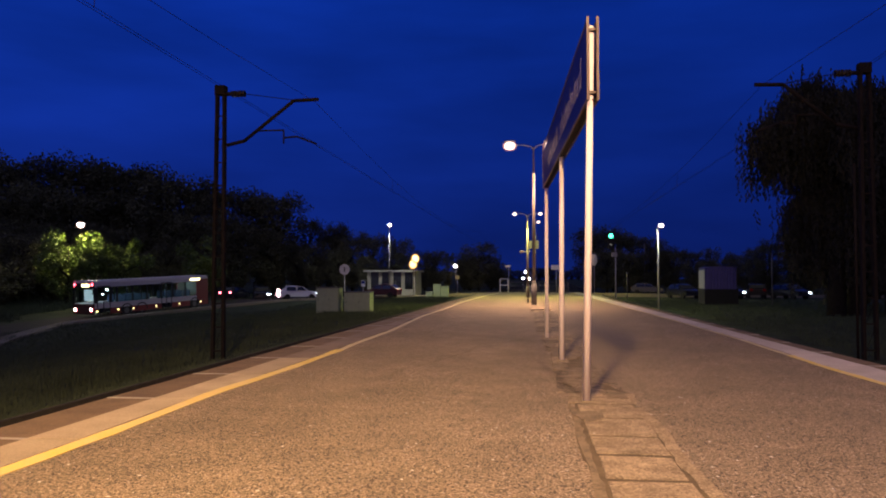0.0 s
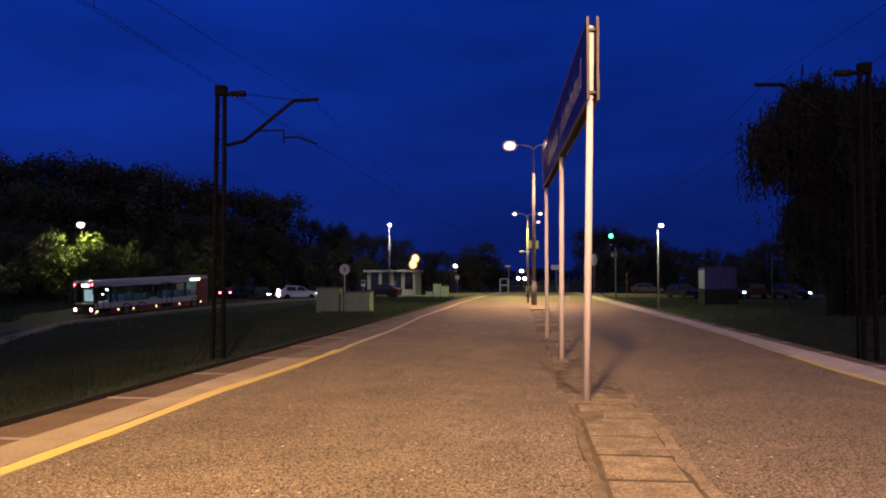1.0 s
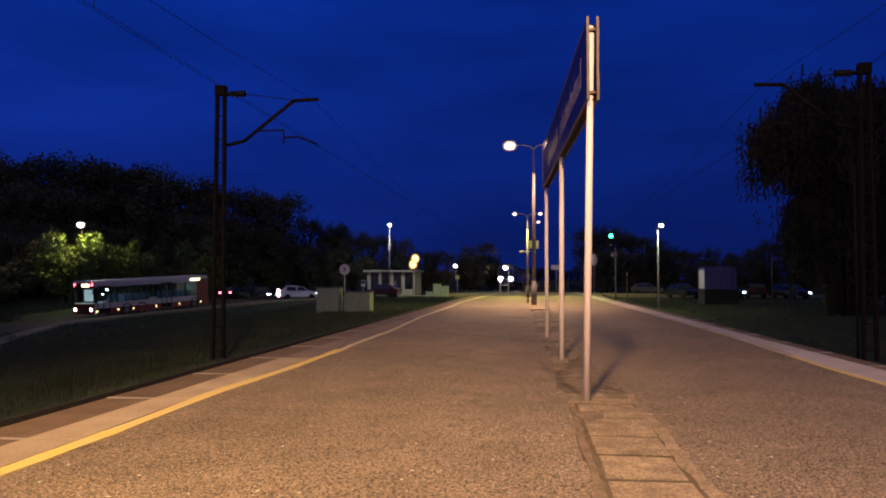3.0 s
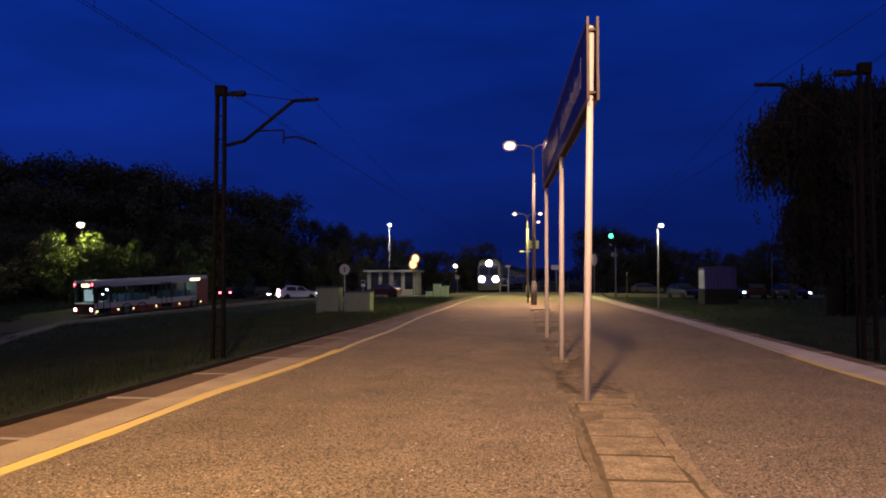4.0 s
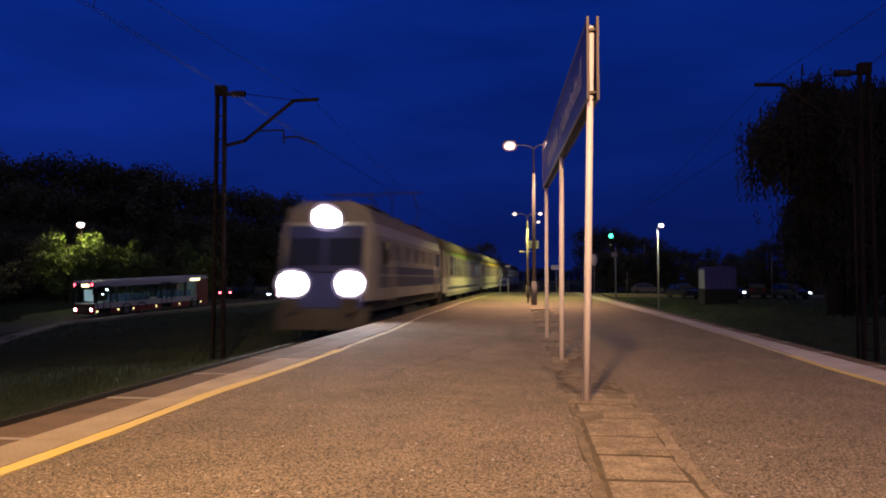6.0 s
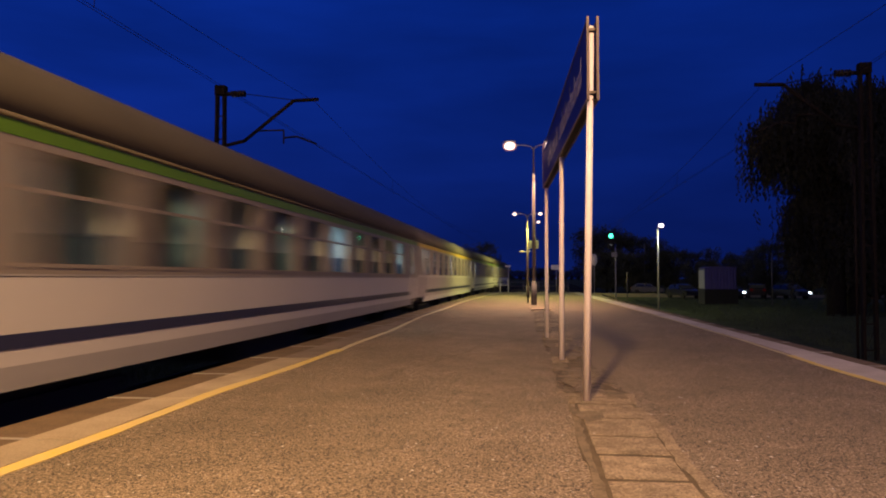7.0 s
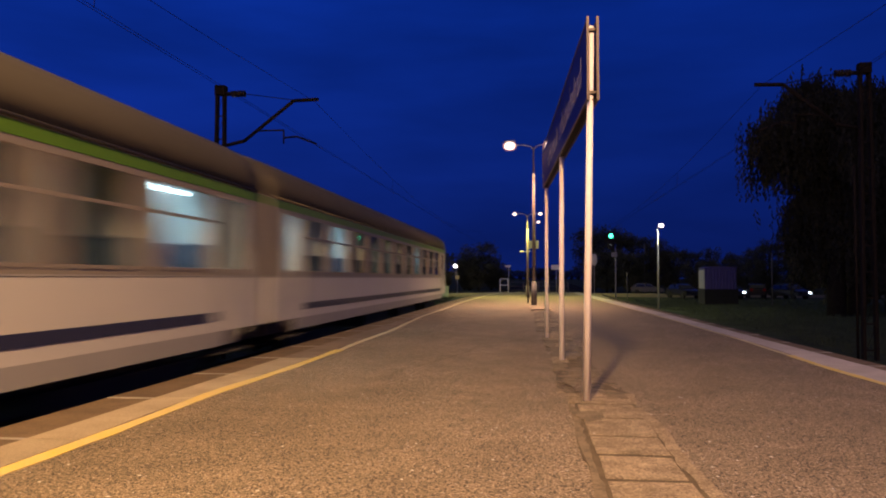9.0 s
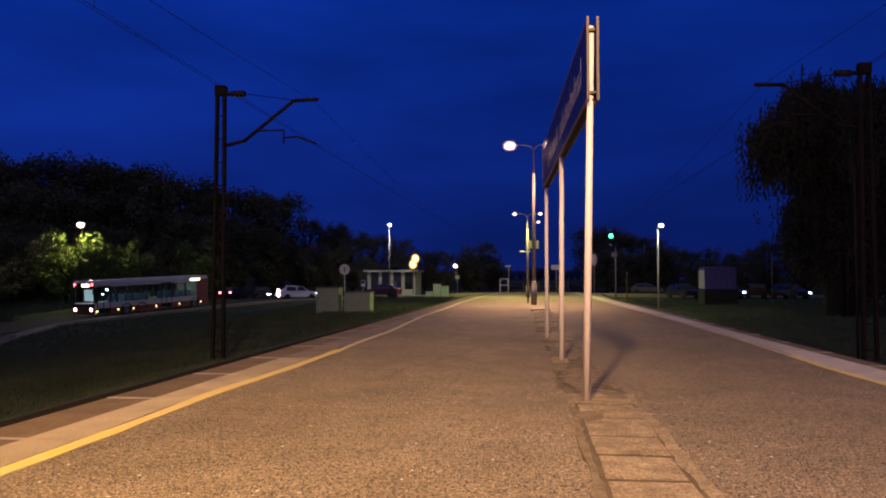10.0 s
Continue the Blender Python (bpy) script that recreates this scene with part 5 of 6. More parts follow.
        box(bm, 0.0, 0.015, a0, b0, 0.38, 0.46)
        box(bm, -0.02, 0.012, a0, b0, 2.5, 2.58)
        part("door", bm, BLACK, t, "dark framed double door")
        bm = B()
        box(bm, -0.02, -0.01, a0, b0, 0.46, zw0)
        part("door_pane", bm, DARK_GLASS, t, "dark lower door pane")
    bm = B()
    box(bm, -W + 0.07, -0.07, 0.05, 11.9, 0.36, 0.42)
    box(bm, -W + 0.07, -0.07, 0.05, 11.9, 2.70, 2.74)
    part("floor_and_ceiling", bm, INNER, t)
    bm = B()
    box(bm, -W + 0.07, -0.07, 10.63, 10.68, 0.42, 2.70)
    part("engine_partition", bm, CAB_LID, t, "dark rear partition")
    for y in (1.0, 2.6, 4.9, 8.2, 9.7):
        bm = B()
        box(bm, -W / 2 - 0.08, -W / 2 + 0.08, y - 0.3, y + 0.3, 2.63, 2.69)
        part("ceiling_light", bm, BUS_TUBE, t, "lit ceiling tube")
    for y, z in ((1.75, 1.9), (2.1, 2.25)):
        bm = B()
        ball(bm, (-0.5, y - 0.6, z), 0.09, 0.09, 0.07)
        part("step_light", bm, BUS_TUBE, t, "bright door light")
    bm = B()
    box(bm, -0.02, 0.02, 9.85, 11.0, 2.58, 2.78)
    part("side_display", bm, BUS_SIGN, t, "glowing side display")
    for y in (3.0, 3.8, 4.6, 5.4, 8.2, 9.0, 9.9):
        bm = B()
        for x in (-0.55, -1.95):
            box(bm, x - 0.38, x + 0.38, y - 0.05, y + 0.05, 0.8, 1.75)
            box(bm, x - 0.38, x + 0.38, y - 0.05, y + 0.4, 0.75, 0.85)
        part("seat", bm, SEAT, t, "dark seats")
    for y in (3.0, 4.5, 10.35):
        for x in (-0.02, -W + 0.32):
            bm = B()
            rod(bm, (x - 0.3, y, 0.48), (x, y, 0.48), 0.48, 0.48, 22)
            wheel = part("wheel", bm, BLACK, t, "dark tyre")
            bm = B()
            rod(bm, (x - 0.02, y, 0.48), (x + 0.006, y, 0.48), 0.26, 0.24, 18)
            part("rim", bm, SHAFT, wheel, "dull grey rim")
    for x in (-0.32, -W + 0.32):
        bm = B()
        rod(bm, (x, -0.11, 0.72), (x, -0.07, 0.72), 0.14, 0.14, 16)
        lens = part("front_light", bm, RED_WHITE, t, "pinkish glaring front light")
        bm = B()
        ball(bm, (x, -0.12, 0.72), 0.11, 0.04, 0.11)
        part("bulb", bm, LAMP_WHITE, lens, "white lamp core")
        bm = B()
        rod(bm, (x + (0.1 if x > -1 else -0.1), -0.09, 2.70), (x + (0.1 if x > -1 else -0.1), -0.05, 2.70), 0.12, 0.12, 12)
        part("top_light", bm, RED_WHITE, t, "reddish roof marker light")
    for y in (0.2, 2.15, 3.65, 6.0, 8.55, 11.05):
        bm = B()
        ball(bm, (0.02, y, 0.60), 0.04, 0.09, 0.065)
        part("side_marker", bm, MARKER, t, "amber side marker light")
    bm = B()
    pipe(bm, [(0.02, -0.05, 2.6), (0.22, -0.25, 2.5), (0.22, -0.25, 2.3)], 0.02, 6)
    box(bm, 0.12, 0.32, -0.3, -0.22, 1.95, 2.3)
    part("mirror", bm, BLACK, t, "black wing mirror")
    return t


def simple_lamp(name, x, y, z, base, mat, size, label, watts=0, colour=COOL, arm=0.4, radius=0.05, back=1.0, paint=None):
    t = thing(name, (x, y, base), label, "street lamp", "street lamps")
    h = z - base
    bm = B()
    rod(bm, (arm, back, 0), (arm, back, h - 0.25), radius * 1.3, radius, 10)
    pipe(bm, [(arm, back, h - 0.25), (arm * 0.8, back * 0.8, h + 0.02), (0, 0, h + size * 0.8)], radius * 0.7)
    part("pole", bm, paint or SHAFT, t)
    bm = B()
    ball(bm, (0, 0.05, h + size * 0.75), size * 0.9, size * 0.9, size * 0.2)
    part("lantern", bm, LAMP_PAINT, t)
    bm = B()
    ball(bm, (0, -size * 0.1, h), size * 0.88, size * 0.88, size * 0.74, 20, 12)
    part("bulb", bm, mat, t, "glaring lamp bulb")
    # added glowing shell for the halo round the bulb
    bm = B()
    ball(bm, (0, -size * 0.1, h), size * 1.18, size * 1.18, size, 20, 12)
    part("halo", bm, HALO_WHITE, t, "pale halo shell round the bulb").visible_shadow = False
    if watts:
        lamp("street_light", (x, y, z - size - 0.1), watts, colour, 0.1, cone=174, blend=0.1)
    return t


def make_far_things():
    # lamps beyond the platform
    simple_lamp("street_lamp", -43.44, 66, 6.35, land(-43, 66), LAMP_WHITE, 0.34, "lit street lamp over a green tree beside the road", 1450, (1.0, 0.90, 0.42), -0.8, 0.08, 1.4, BARK)
    simple_lamp("street_lamp", -15.85, 80, 7.1, -1.1, LAMP_WHITE, 0.20, "lit grey street lamp beside the kiosk", 1500, COOL, -0.25)
    simple_lamp("street_lamp", -12.8, 120, 3.2, -1.2, LAMP_WHITE, 0.34, "distant lit street lamp", 70, WARM, 0.0)
    simple_lamp("street_lamp", 8.54, 51, 4.78, -0.95, LAMP_WHITE, 0.16, "lit lamp on a slim post beside the track", 170, (0.95, 1.0, 0.7), -0.14, 0.05, 0.5, GALV)
    # two floodlights on a mast beside the kiosk
    for z, x in ((3.5, -13.96), (2.85, -14.23)):
        t = thing("floodlight", (x, 86.0, z), "glaring amber floodlight beside the kiosk", "floodlight", "kiosk floodlights")
        bm = B()
        rod(bm, (0, 0.3, 0), (0, 0, 0), 0.12, 0.42, 18)
        part("housing", bm, LAMP_PAINT, t)
        bm = B()
        ball(bm, (0, -0.02, 0), 0.40, 0.10, 0.46, 20, 12)
        part("bulb", bm, LAMP_AMBER, t, "glowing amber lamp")
        # added glowing shell for the amber halo
        bm = B()
        ball(bm, (0, -0.03, 0), 0.52, 0.14, 0.60, 20, 12)
        part("halo", bm, HALO_AMBER, t, "amber halo shell round the floodlight").visible_shadow = False
        bm = B()
        rod(bm, (0.0, 0.25, -z - 1.1), (0.0, 0.25, 0), 0.035, 0.035, 6)
        part("bracket", bm, MAST, t, "thin dark post")
    lamp("flood_light", (-14.1, 85.4, 3.2), 1100, (1.0, 0.85, 0.5), 0.2, True, 150, (-14.5, 80, -1))
    # signal
    t = thing("railway_signal", (7.34, 68, -0.95), "dark railway signal showing a green light", "signal")
    bm = B()
    rod(bm, (0, 0, 0), (0, 0, 4.9), 0.07, 0.06, 10)
    part("pole", bm, LAMP_PAINT, t, "grey signal pole")
    bm = B()
    box(bm, -0.62, -0.10, -0.10, 0.15, 4.7, 6.4)
    part("head", bm, BLACK, t, "black signal head", 0.04)
    bm = B()
    rod(bm, (-0.40, -0.13, 6.0), (-0.40, -0.105, 6.0), 0.19, 0.19, 20)
    part("lens", bm, SIGNAL_GREEN, t, "glowing green lens")
    bm = B()
    rod(bm, (-0.40, -0.12, 5.2), (-0.40, -0.105, 5.2), 0.13, 0.13, 16)
    part("lens", bm, DARK_GLASS, t, "unlit lens")
    bm = B()
    box(bm, -0.35, 0.15, -0.12, 0.12, 4.1, 4.5)
    part("marker_plate", bm, LAMP_PAINT, t)
    # shed
    t = thing("steel_shed", (13.6, 62.5, -0.95), "pale violet-blue corrugated steel shed with curved roof", "shed")
    bm = B()
    n = 46
    for (x0, y0), (x1, y1) in (((0.35, 2.2), (0.33, 0.0)), ((0.33, 0.0), (2.87, 0.35))):
        m = int(n * math.hypot(x1 - x0, y1 - y0) / 3)
        pts = []
        for k in range(m + 1):
            u = k / m
            d = 0.035 * (1 if k % 4 < 2 else -1)
            pts.append((x0 + (x1 - x0) * u, y0 + (y1 - y0) * u + d))
        loft(bm, [[(x, y, z) for x, y in pts] for z in (0.0, 3.02)], closed=False)
    part("wall", bm, BLUE_STEEL, t, "corrugated violet-blue wall")
    # black box over the lower 1.28 m of the wall
    bm = B()
    box(bm, 0.25, 2.90, -0.12, 2.2, 0.0, 1.28)
    part("lower_box", bm, BLACK, t, "black box over the shed's lower wall")
    # paler sheet added: lamplight on the shed's end put into the colour
    bm = B()
    loft(bm, [[(0.285, 0.02, z), (0.305, 2.15, z), (0.275, 2.15, z), (0.255, 0.02, z)] for z in (1.32, 2.85)])
    part("lit_end", bm, GALV, t, "pale sheet standing for lamplight on the shed's end")
    bm = B()
    loft(bm, [[(x, y - 0.05, 2.98), (x, y + 2.2, 2.98), (x, y + 2.2, 3.02 + b), (x, y - 0.05, 3.02 + b)] for x, y, b in ((0.27, 0.0, 0.0), (0.7, 0.05, 0.09), (1.8, 0.18, 0.12), (2.95, 0.33, 0.02))])
    part("roof", bm, BLUE_STEEL, t, "low curved roof")
    # slim posts
    for x, y, z0, z1, r, lab in ((9.2, 75, -0.95, 1.8, 0.05, "slim pale post beside the road"), (18.4, 60, -0.95, 3.2, 0.05, "slim pale post under the trees"), (8.2, 20, -0.95, 4.2, 0.035, "thin brown post beside the mast"),
                                 (16.0, 110, -0.95, 6.2, 0.08, "slim grey post before the trees")):
        bm = B()
        rod(bm, (0, 0, 0), (0, 0, z1 - z0), r, r, 8)
        ob = part("slim_post", bm, SHAFT if y != 20 else MAST)
        ob.location = (x, y, z0)
        tagged(ob, lab, "post")
    t = thing("street_lamp", (22.95, 60, -0.95), "unlit grey street lamp under the trees", "street lamp", "street lamps")
    bm = B()
    pipe(bm, [(0, 0, 0), (0, 0, 6.1), (0.25, 0, 6.4), (1.0, 0, 6.6)], 0.06)
    part("pole", bm, GALV, t)
    bm = B()
    ball(bm, (1.15, 0, 6.62), 0.3, 0.12, 0.08)
    part("lantern", bm, GALV, t)
    # railing, signs at the platform's end
    t = thing("platform_railing", (0, 64.2, 0), "white tubular railing across the platform end", "railing")
    for x, h in ((-2.93, 1.15), (-2.25, 1.15), (-0.9, 0.9), (0.4, 0.9), (1.3, 0.9), (2.55, 1.1), (2.9, 0.9)):
        bm = B()
        rod(bm, (x, 0, -0.02), (x, 0, h), 0.045, 0.045, 10)
        part("post", bm, WHITE_PAINT if h > 1 else SHAFT, t)
    for z in (1.15, 0.62):
        bm = B()
        rod(bm, (-2.93, 0, z), (-2.25, 0, z), 0.04, 0.04, 8)
        part("rail", bm, WHITE_PAINT, t, "white rail")
    for z in (0.88, 0.52, 0.18):
        bm = B()
        rod(bm, (-2.25, 0, z), (2.9, 0, z), 0.022, 0.022, 8)
        part("rail", bm, SHAFT, t, "thin grey rail")
    for x, z, w, h in ((-2.25, 2.25, 0.46, 0.2), (1.82, 2.15, 0.72, 0.40)):
        t = thing("notice_sign", (x, 63.9, 0), "small white notice on a thin post at the platform end", "sign", "notices at the platform end")
        bm = B()
        rod(bm, (0.08, 0.05, 0), (0.08, 0.05, z), 0.03, 0.03, 8)
        part("post", bm, GALV, t)
        bm = B()
        box(bm, -w / 2, w / 2, 0, 0.015, z - h / 2, z + h / 2)
        part("plate", bm, WHITE_PAINT, t, "white plate")
    # parts hung on the second lamp post
    bm = B()
    box(bm, 0.06, 0.70, 0.0, 0.12, 3.11, 3.62)
    rod(bm, (0, 0.06, 3.36), (0.1, 0.06, 3.36), 0.03, 0.03, 6)
    part("notice_box", bm, CABINET, post_two, "dull yellowish box on the post", 0.01)
    bm = B()
    rod(bm, (-0.5, 0, 2.92), (0.2, 0, 2.92), 0.03, 0.03, 6)
    rod(bm, (-0.5, 0.02, 2.92), (-0.25, -0.02, 2.92), 0.07, 0.07, 8)
    part("loudspeaker", bm, LAMP_PAINT, post_two, "small loudspeaker on an arm")
    bm = B()
    rod(bm, (0, 0, 0), (0, 0, 1.05), 0.035, 0.03, 10)
    ob = part("marker_post", bm, MAST)
    ob.location = (-0.30, 36.9, 0)
    tagged(ob, "short dark metal post on the platform", "post")
    # round warning plate
    t = thing("road_sign", (5.3, 66.5, -0.95), "dark round plate on a post beside the track", "road sign")
    bm = B()
    rod(bm, (0, 0, 0), (0, 0, 4.2), 0.04, 0.04, 8)
    part("post", bm, LAMP_PAINT, t)
    bm = B()
    ball(bm, (0, -0.06, 3.8), 0.28, 0.03, 0.55, 20, 10)
    part("plate", bm, GALV, t, "oval grey plate")
    # small yellow plate at the crossing
    t = thing("road_sign", (-10.4, 100, -0.95), "small dull yellow plate on a post", "road sign")
    bm = B()
    rod(bm, (0, 0, 0), (0, 0, 2.6), 0.04, 0.04, 8)
    part("post", bm, GALV, t)
    bm = B()
    box(bm, -0.28, 0.28, -0.06, -0.04, 2.0, 2.5)
    part("plate", bm, YELLOW, t, "dull yellow plate")


def make_kiosk():
    t = thing("kiosk", (-17.2, 88, -1.05), "small pale flat-roofed kiosk with glazed front", "kiosk")
    bm = B()
    box(bm, -3.0, 3.0, 0, 0.2, 0, 0.9)
    for x in (-3.0, -1.6, -0.2, 1.2, 2.6):
        box(bm, x, x + 0.4, 0, 0.2, 0.9, 3.0)
    box(bm, -3.0, -2.8, 0.2, 4, 0, 3.0)
    box(bm, 2.8, 3.0, 0.2, 4, 0, 3.0)
    box(bm, -3.0, 3.0, 4, 4.2, 0, 3.0)
    part("wall", bm, PLASTER, t, "pale plastered walls")
    bm = B()
    box(bm, -3.35, 3.3, -0.7, 4.5, 3.0, 3.25)
    part("roof", bm, PLASTER, t, "flat projecting roof slab")
    for x in (-2.6, -1.2, 0.2, 1.6):
        bm = B()
        box(bm, x, x + 1.0, 0.08, 0.10, 0.9, 3.0)
        part("window", bm, DARK_GLASS, t, "dark shop window")


def make_cabinets():
    for x0, w, h, y, lab in ((-13.46, 1.42, 1.52, 44.5, "tall beige trackside relay cabinet with dark lid"), (-11.62, 1.62, 1.25, 44.3, "beige trackside relay cabinet with dark lid")):
        t = thing("relay_cabinet", (x0, y, -0.92), lab, "cabinet", "trackside cabinets")
        bm = B()
        box(bm, 0, w, 0, 1.0, -0.3, h)
        part("body", bm, CABINET, t, "beige cabinet body", 0.02)
        bm = B()
        box(bm, -0.05, w + 0.05, -0.06, 1.06, h, h + 0.07)
        part("lid", bm, CAB_LID, t, "dark flat lid")
        for a in (0.03, w / 2 + 0.01):
            bm = B()
            box(bm, a, a + w / 2 - 0.04, -0.025, -0.002, 0.08, h - 0.06)
            door = part("door", bm, CABINET, t, "", 0.006)
            bm = B()
            box(bm, a + 0.08, a + 0.12, -0.05, -0.026, h * 0.5, h * 0.5 + 0.14)
            part("handle", bm, CAB_LID, door, "dark handle")
    for x, w, h, y in ((-12.2, 0.75, 0.62, 82.6), (-11.4, 0.8, 1.45, 83), (-10.55, 0.85, 1.25, 83)):
        t = thing("relay_cabinet", (x, y, -0.98), "small pale trackside cabinet beside the crossing", "cabinet", "trackside cabinets")
        bm = B()
        box(bm, 0, w, 0, 0.6, 0, h)
        part("body", bm, CABINET, t, "", 0.02)
        bm = B()
        box(bm, -0.04, w + 0.04, -0.04, 0.64, h, h + 0.06)
        part("lid", bm, CABINET, t)
    t = thing("road_sign", (-12.57, 48, land(-12.57, 48)), "round grey-backed road sign on a thin post", "road sign")
    bm = B()
    rod(bm, (0, 0, 0), (0, 0, 3.1), 0.03, 0.03, 8)
    part("post", bm, GALV, t)
    bm = B()
    rod(bm, (0, -0.05, 2.83), (0, -0.035, 2.83), 0.35, 0.35, 28)
    disc = part("disc", bm, GALV, t, "grey round sign face")
    bm = B()
    box(bm, -0.05, 0.05, -0.056, -0.051, 2.68, 2.98)
    part("mark", bm, CAB_LID, disc, "dark mark")
    t = thing("road_sign", (-18.6, 79, -1.0), "small blue and white sign plate beside the road", "road sign")
    bm = B()
    rod(bm, (0, 0, 0), (0, 0, 1.9), 0.03, 0.03, 8)
    part("post", bm, GALV, t)
    bm = B()
    box(bm, -0.22, 0.22, -0.05, -0.03, 1.3, 1.95)
    part("plate", bm, WHITE_PAINT, t, "white plate")
    bm = B()
    box(bm, -0.18, 0.18, -0.056, -0.051, 1.6, 1.9)
    part("symbol", bm, SIGN_BLUE, t, "blue symbol field")


def make_level_crossing():
    """The road comes up from the left, bends and crosses the tracks."""
    near = [(-24.0, 26), (-29.6, 38), (-31.8, 43.7), (-33.6, 49), (-33.7, 53.5), (-31.0, 61), (-28.6, 67), (-25.5, 74), (-20.5, 79.5), (-14, 83.5), (-8, 86), (-2, 87.2), (6, 87.4), (30, 87.5), (80, 87.5), (170, 87.5)]
    def off(k, d):
        a, b = Vector(near[max(0, k - 1)]), Vector(near[min(len(near) - 1, k + 1)])
        w = (b - a).normalized()
        p = Vector(near[k]) + Vector((-w.y, w.x)) * d
        return p.x, p.y
    def level(k):
        x, y = near[k]
        return max(land(x, y), land(*off(k, 4))) + 0.05 if x < -12 else (-0.62 if -9 < x < 12 else -0.80)
    span = ramp_to([(26, 3.4), (50, 3.6), (62, 5.5), (72, 7.0)])
    def ribbon(d0, d1, lift, deep=0.4):
        bm = B()
        secs = []
        for k in range(len(near)):
            (x0, y0), (x1, y1), z = off(k, d0), off(k, min(d1, span(near[k][1]))), level(k)
            secs.append([(x0, y0, z - deep), (x1, y1, z - deep), (x1, y1, z + lift), (x0, y0, z + lift)])
        return loft(bm, secs)
    tagged(part("road", ribbon(0.0, 7.0, 0.0), ROAD), "dark asphalt road leading to the level crossing", "road", kind="structure")
    tagged(part("kerb", ribbon(-0.18, -0.01, 0.12), KERB), "pale stone kerb along the road", "kerb", kind="structure")
    tagged(part("pavement", ribbon(-0.9, -0.19, 0.10), KERB), "pale narrow pavement along the road", "pavement", kind="structure")


def make_grass():
    """Rough grass on both sides of the line."""
    rnd = random.Random(9)
    verts, faces = [], []
    def tuft(x, y, h):
        z = land(x, y)
        for _ in range(5):
            a = rnd.uniform(0, 6.283)
            bx, by = x + rnd.uniform(-0.12, 0.12), y + rnd.uniform(-0.12, 0.12)
            k, hh, w, lean = len(verts), h * rnd.uniform(0.5, 1.2), rnd.uniform(0.012, 0.025), rnd.uniform(0.05, 0.3)
            ca, sa = math.cos(a), math.sin(a)
            verts.extend([(bx - sa * w, by + ca * w, z - 0.03), (bx + sa * w, by - ca * w, z - 0.03), (bx + ca * lean * hh, by + sa * lean * hh, z + hh)])
            faces.append((k, k + 1, k + 2))
    for _ in range(26000):
        y = 9 + 60 * rnd.random() ** 1.6
        x = -7.5 - 24.5 * rnd.random() ** 1.3 * min(1, y / 35)
        if x < -22 and y > 60:
            continue
        tuft(x, y, 0.16 + 0.3 * max(0, noise.noise((x * 0.4, y * 0.4, 3))))
    for _ in range(9000):
        y = 38 + 40 * rnd.random()
        tuft(-8.4 - 9 * rnd.random() * min(1, (90 - y) / 20), y, 0.14 + 0.2 * rnd.random())
    for _ in range(9000):
        y = 10 + 65 * rnd.random() ** 1.4
        x = 9.2 + 18 * rnd.random()
        tuft(x, y, 0.16 + 0.25 * max(0, noise.noise((x * 0.4, y * 0.4, 7))))
    for _ in range(5000):
        y = 46 + 26 * rnd.random()
        x = -37.5 - 0.28 * (y - 46) - 16 * rnd.random()
        if y > 53 and x > -42:
            continue
        tuft(x, y, 0.3 + 0.5 * rnd.random())
    me = bpy.data.meshes.new("grass")
    me.from_pydata(verts, [], faces)
    me.materials.append(GRASS)
    tagged(new("grass", me), "rough dark green grass beside the tracks", "grass", kind="stuff")


make_ground()
make_tracks()
make_name_board()
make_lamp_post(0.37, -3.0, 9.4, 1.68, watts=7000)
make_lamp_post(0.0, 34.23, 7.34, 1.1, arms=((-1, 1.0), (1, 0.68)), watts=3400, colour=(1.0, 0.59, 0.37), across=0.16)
post_two = make_lamp_post(-0.40, 47.0, 5.25, 0.81, watts=1450, colour=LIME, size=0.46, halo=HALO_WHITE)
make_lamp_post(0.12, 78.5, 7.1, 0.35, arms=((1, 1.0),), watts=6000, colour=LIME, base=-0.9, size=0.62, halo=HALO_WHITE)
make_mast(-9.31, 20.9, -1.23, 6.98, 1, -6.45)
make_mast(8.92, 21.0, -1.0, 7.04, -1, 6.22)
make_wires()
make_level_crossing()
make_cabinets()
make_kiosk()
make_far_things()
make_bus()
make_grass()
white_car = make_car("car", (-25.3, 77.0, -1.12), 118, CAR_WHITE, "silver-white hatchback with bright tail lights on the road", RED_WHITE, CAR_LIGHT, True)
# glowing ball added on the camera's side only, as the lens faces away
corner = B()
ball(corner, (-0.80, -1.98, 0.74), 0.10, 0.20, 0.13)
part("side_glow", corner, CAR_LIGHT, white_car, "ball glowing where the headlight shows sideways")
make_car("car", (-34.0, 80.5, -1.30), 175, CAR_DARK, "dark car with red tail lights behind the bus", RED_LIGHT, DARK_GLASS)
make_car("car", (-30.4, 79.6, -1.28), 25, CAR_DARK, "dark car with one lit headlight waiting behind the silver car", RED_GLASS, CAR_LIGHT, lamps=(1,))
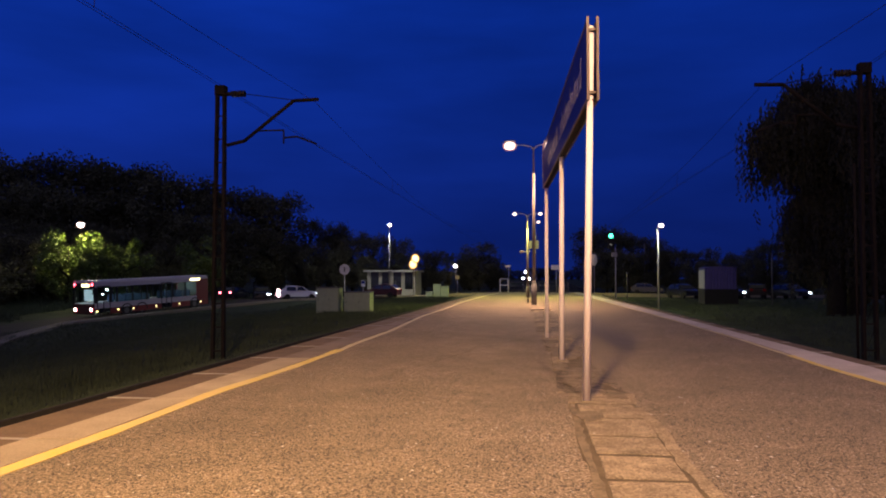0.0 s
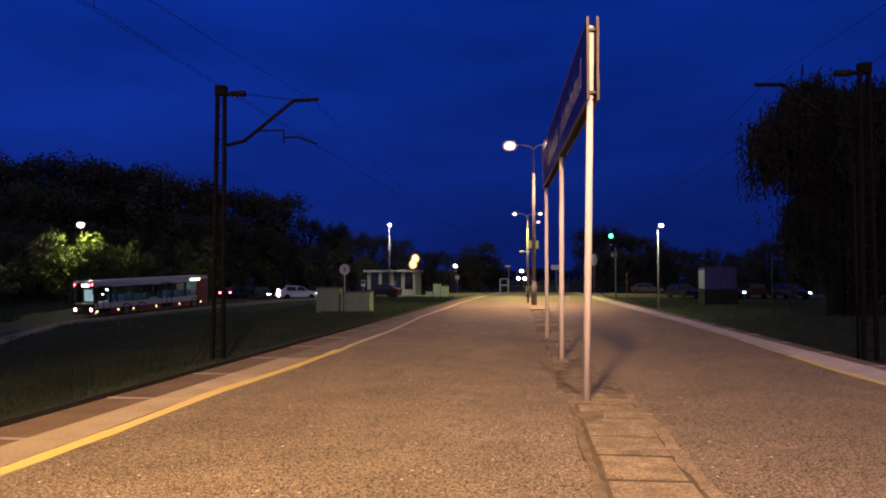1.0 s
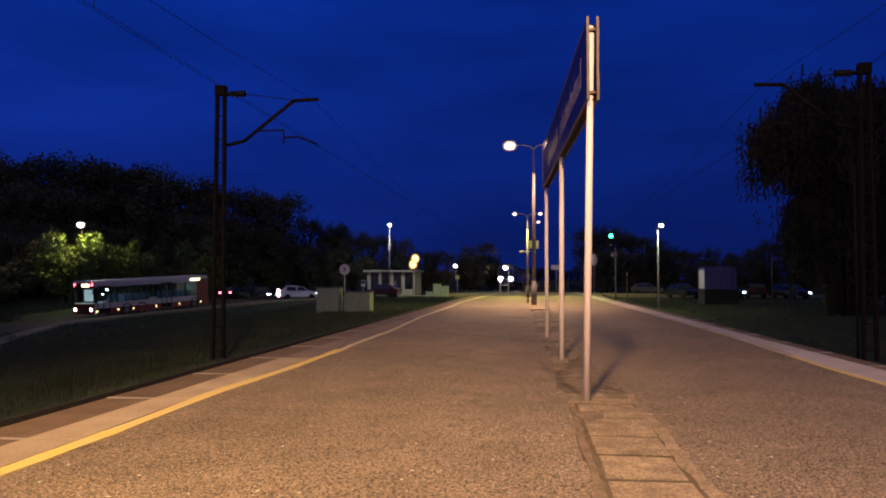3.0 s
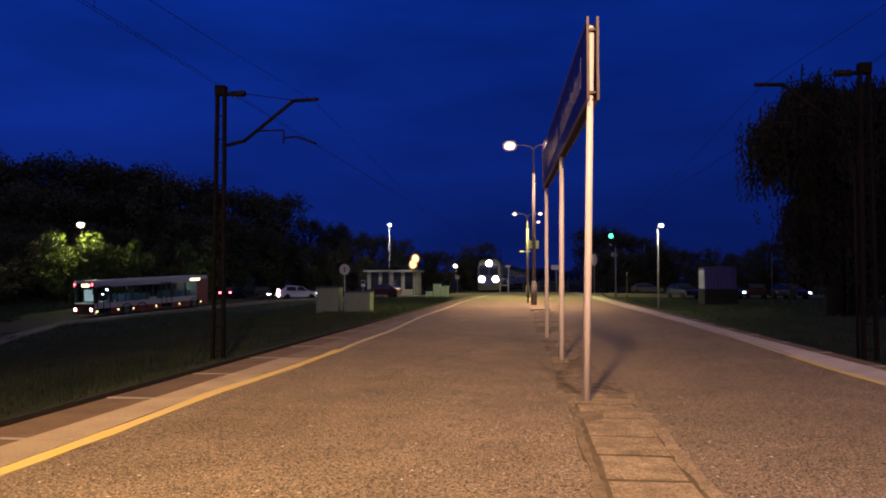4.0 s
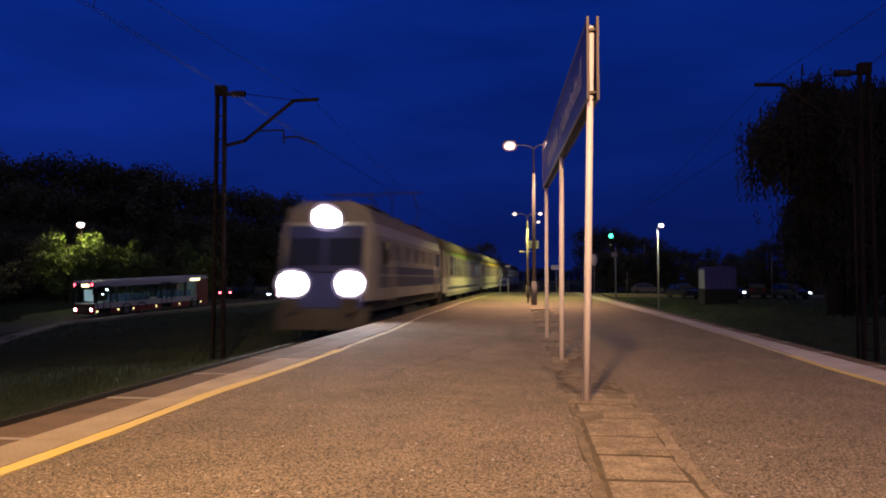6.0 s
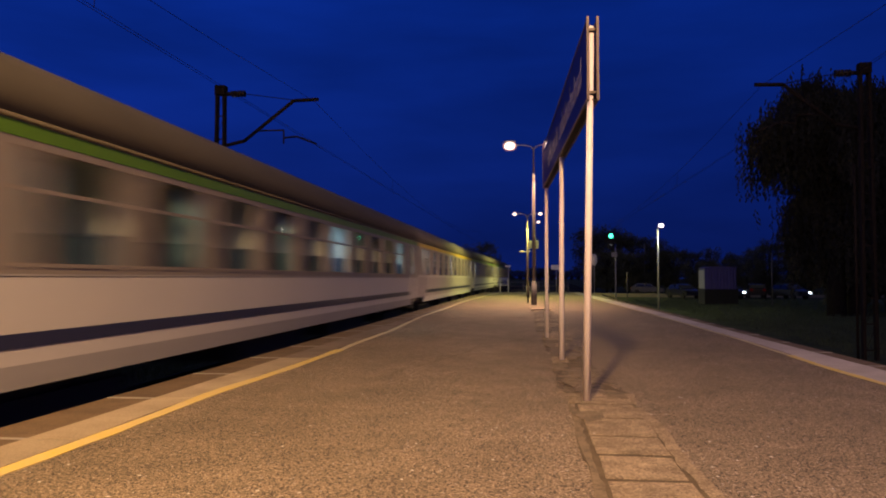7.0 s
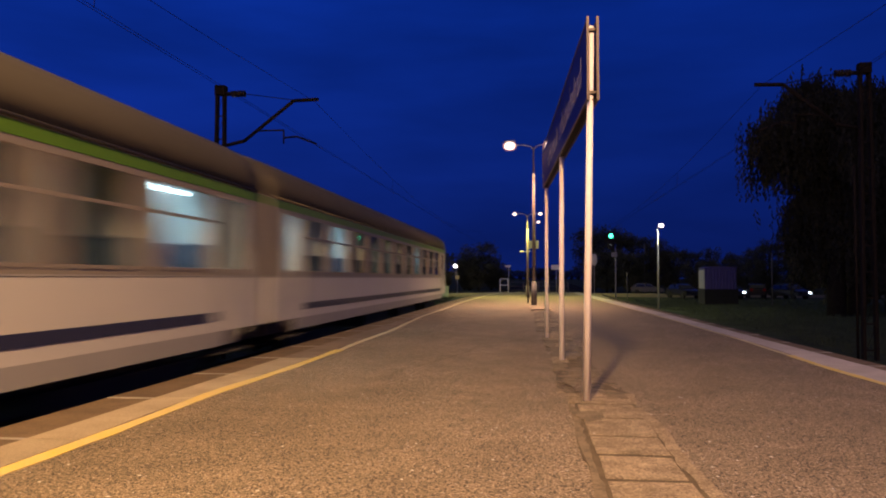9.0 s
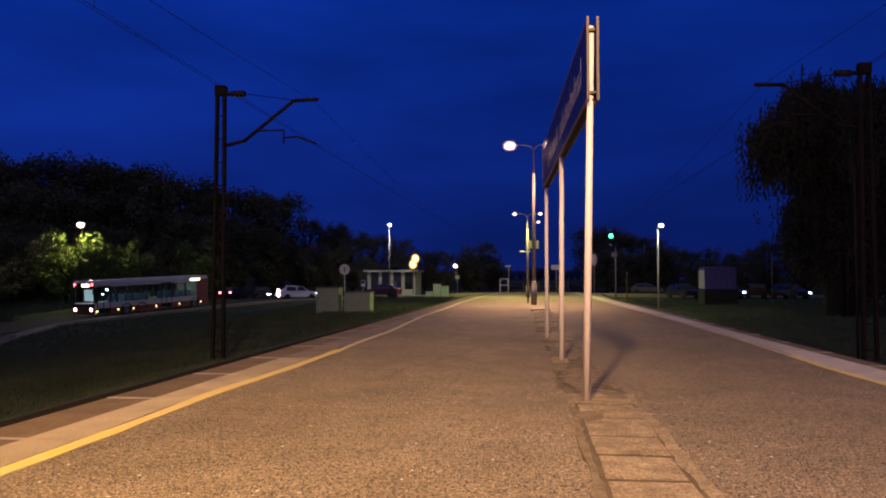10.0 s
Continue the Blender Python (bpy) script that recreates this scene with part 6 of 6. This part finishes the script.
make_car("car", (-16.9, 80.6, -0.98), 262, CAR_RED, "dark red car standing by the kiosk", RED_GLASS, DARK_GLASS)
make_car("car", (14.9, 100.0, -0.93), 80, CAR_GREY, "grey car beside the level crossing", RED_GLASS, DARK_GLASS)
make_car("car", (15.6, 80.2, -0.92), 20, CAR_DARK, "dark unlit car beside the shed", RED_GLASS, DARK_GLASS)
make_car("car", (19.7, 79.0, -0.92), 20, CAR_DARK, "dark car with one bright bluish headlight showing", RED_GLASS, CAR_LIGHT, lamps=(1,))
make_car("car", (25.9, 79.0, -0.92), 25, CAR_DARK, "dark car with a bright headlight under the trees", RED_GLASS, CAR_LIGHT, lamps=(1,))
make_car("car", (23.6, 82.5, -0.92), 170, CAR_DARK, "dark unlit car behind the other cars", RED_GLASS, DARK_GLASS)
make_trees()

loco = make_loco()
coaches = [make_coach(STRIPE_GREEN, [1.0, 9.2, 11.75], "a green", 1, 10, 2.05, 1.46),
           make_coach(STRIPE_YELLOW, [-11.75, -9.2, -1.72, -0.57, 9.2, 11.75], "a yellow", 2, 9, 2.3, 1.20, -1.15, PALE_ROOF, GREY_BODY, PALE_BAND, COACH_BODY, COACH_BODY, WARM_TUBE),
           make_coach(STRIPE_GREEN, [-10.85, -9.72, 10.3, 11.75], "a green", 3, 11, 2.05, 1.40),
           make_coach(STRIPE_GREEN, [-11.75, -8.3, 3.7], "a green", 4, 11, 2.0, 1.40, -0.3)]

make_slab_strip()
make_platform()


def head_y(t):
    """Where the locomotive's front stands at t: a steady 35 m/s."""
    return 38.1 - 35.0 * (t - 5.5)


def motions():
    cars = [(loco, 8.45)] + [(c, 17.6 + 13.2 + 26.45 * k) for k, c in enumerate(coaches)]
    for ob, back in cars:
        rows = []
        for k in range(51):
            t = k * 0.2
            y = head_y(t) + back
            slope = (bend(y + 8) - bend(y - 8)) / 16.0
            rows.append((t, pose(left_track(y), y, RAIL_TOP, 0, 0, -math.degrees(math.atan(slope)))))
        walk(ob, rows)


motions()
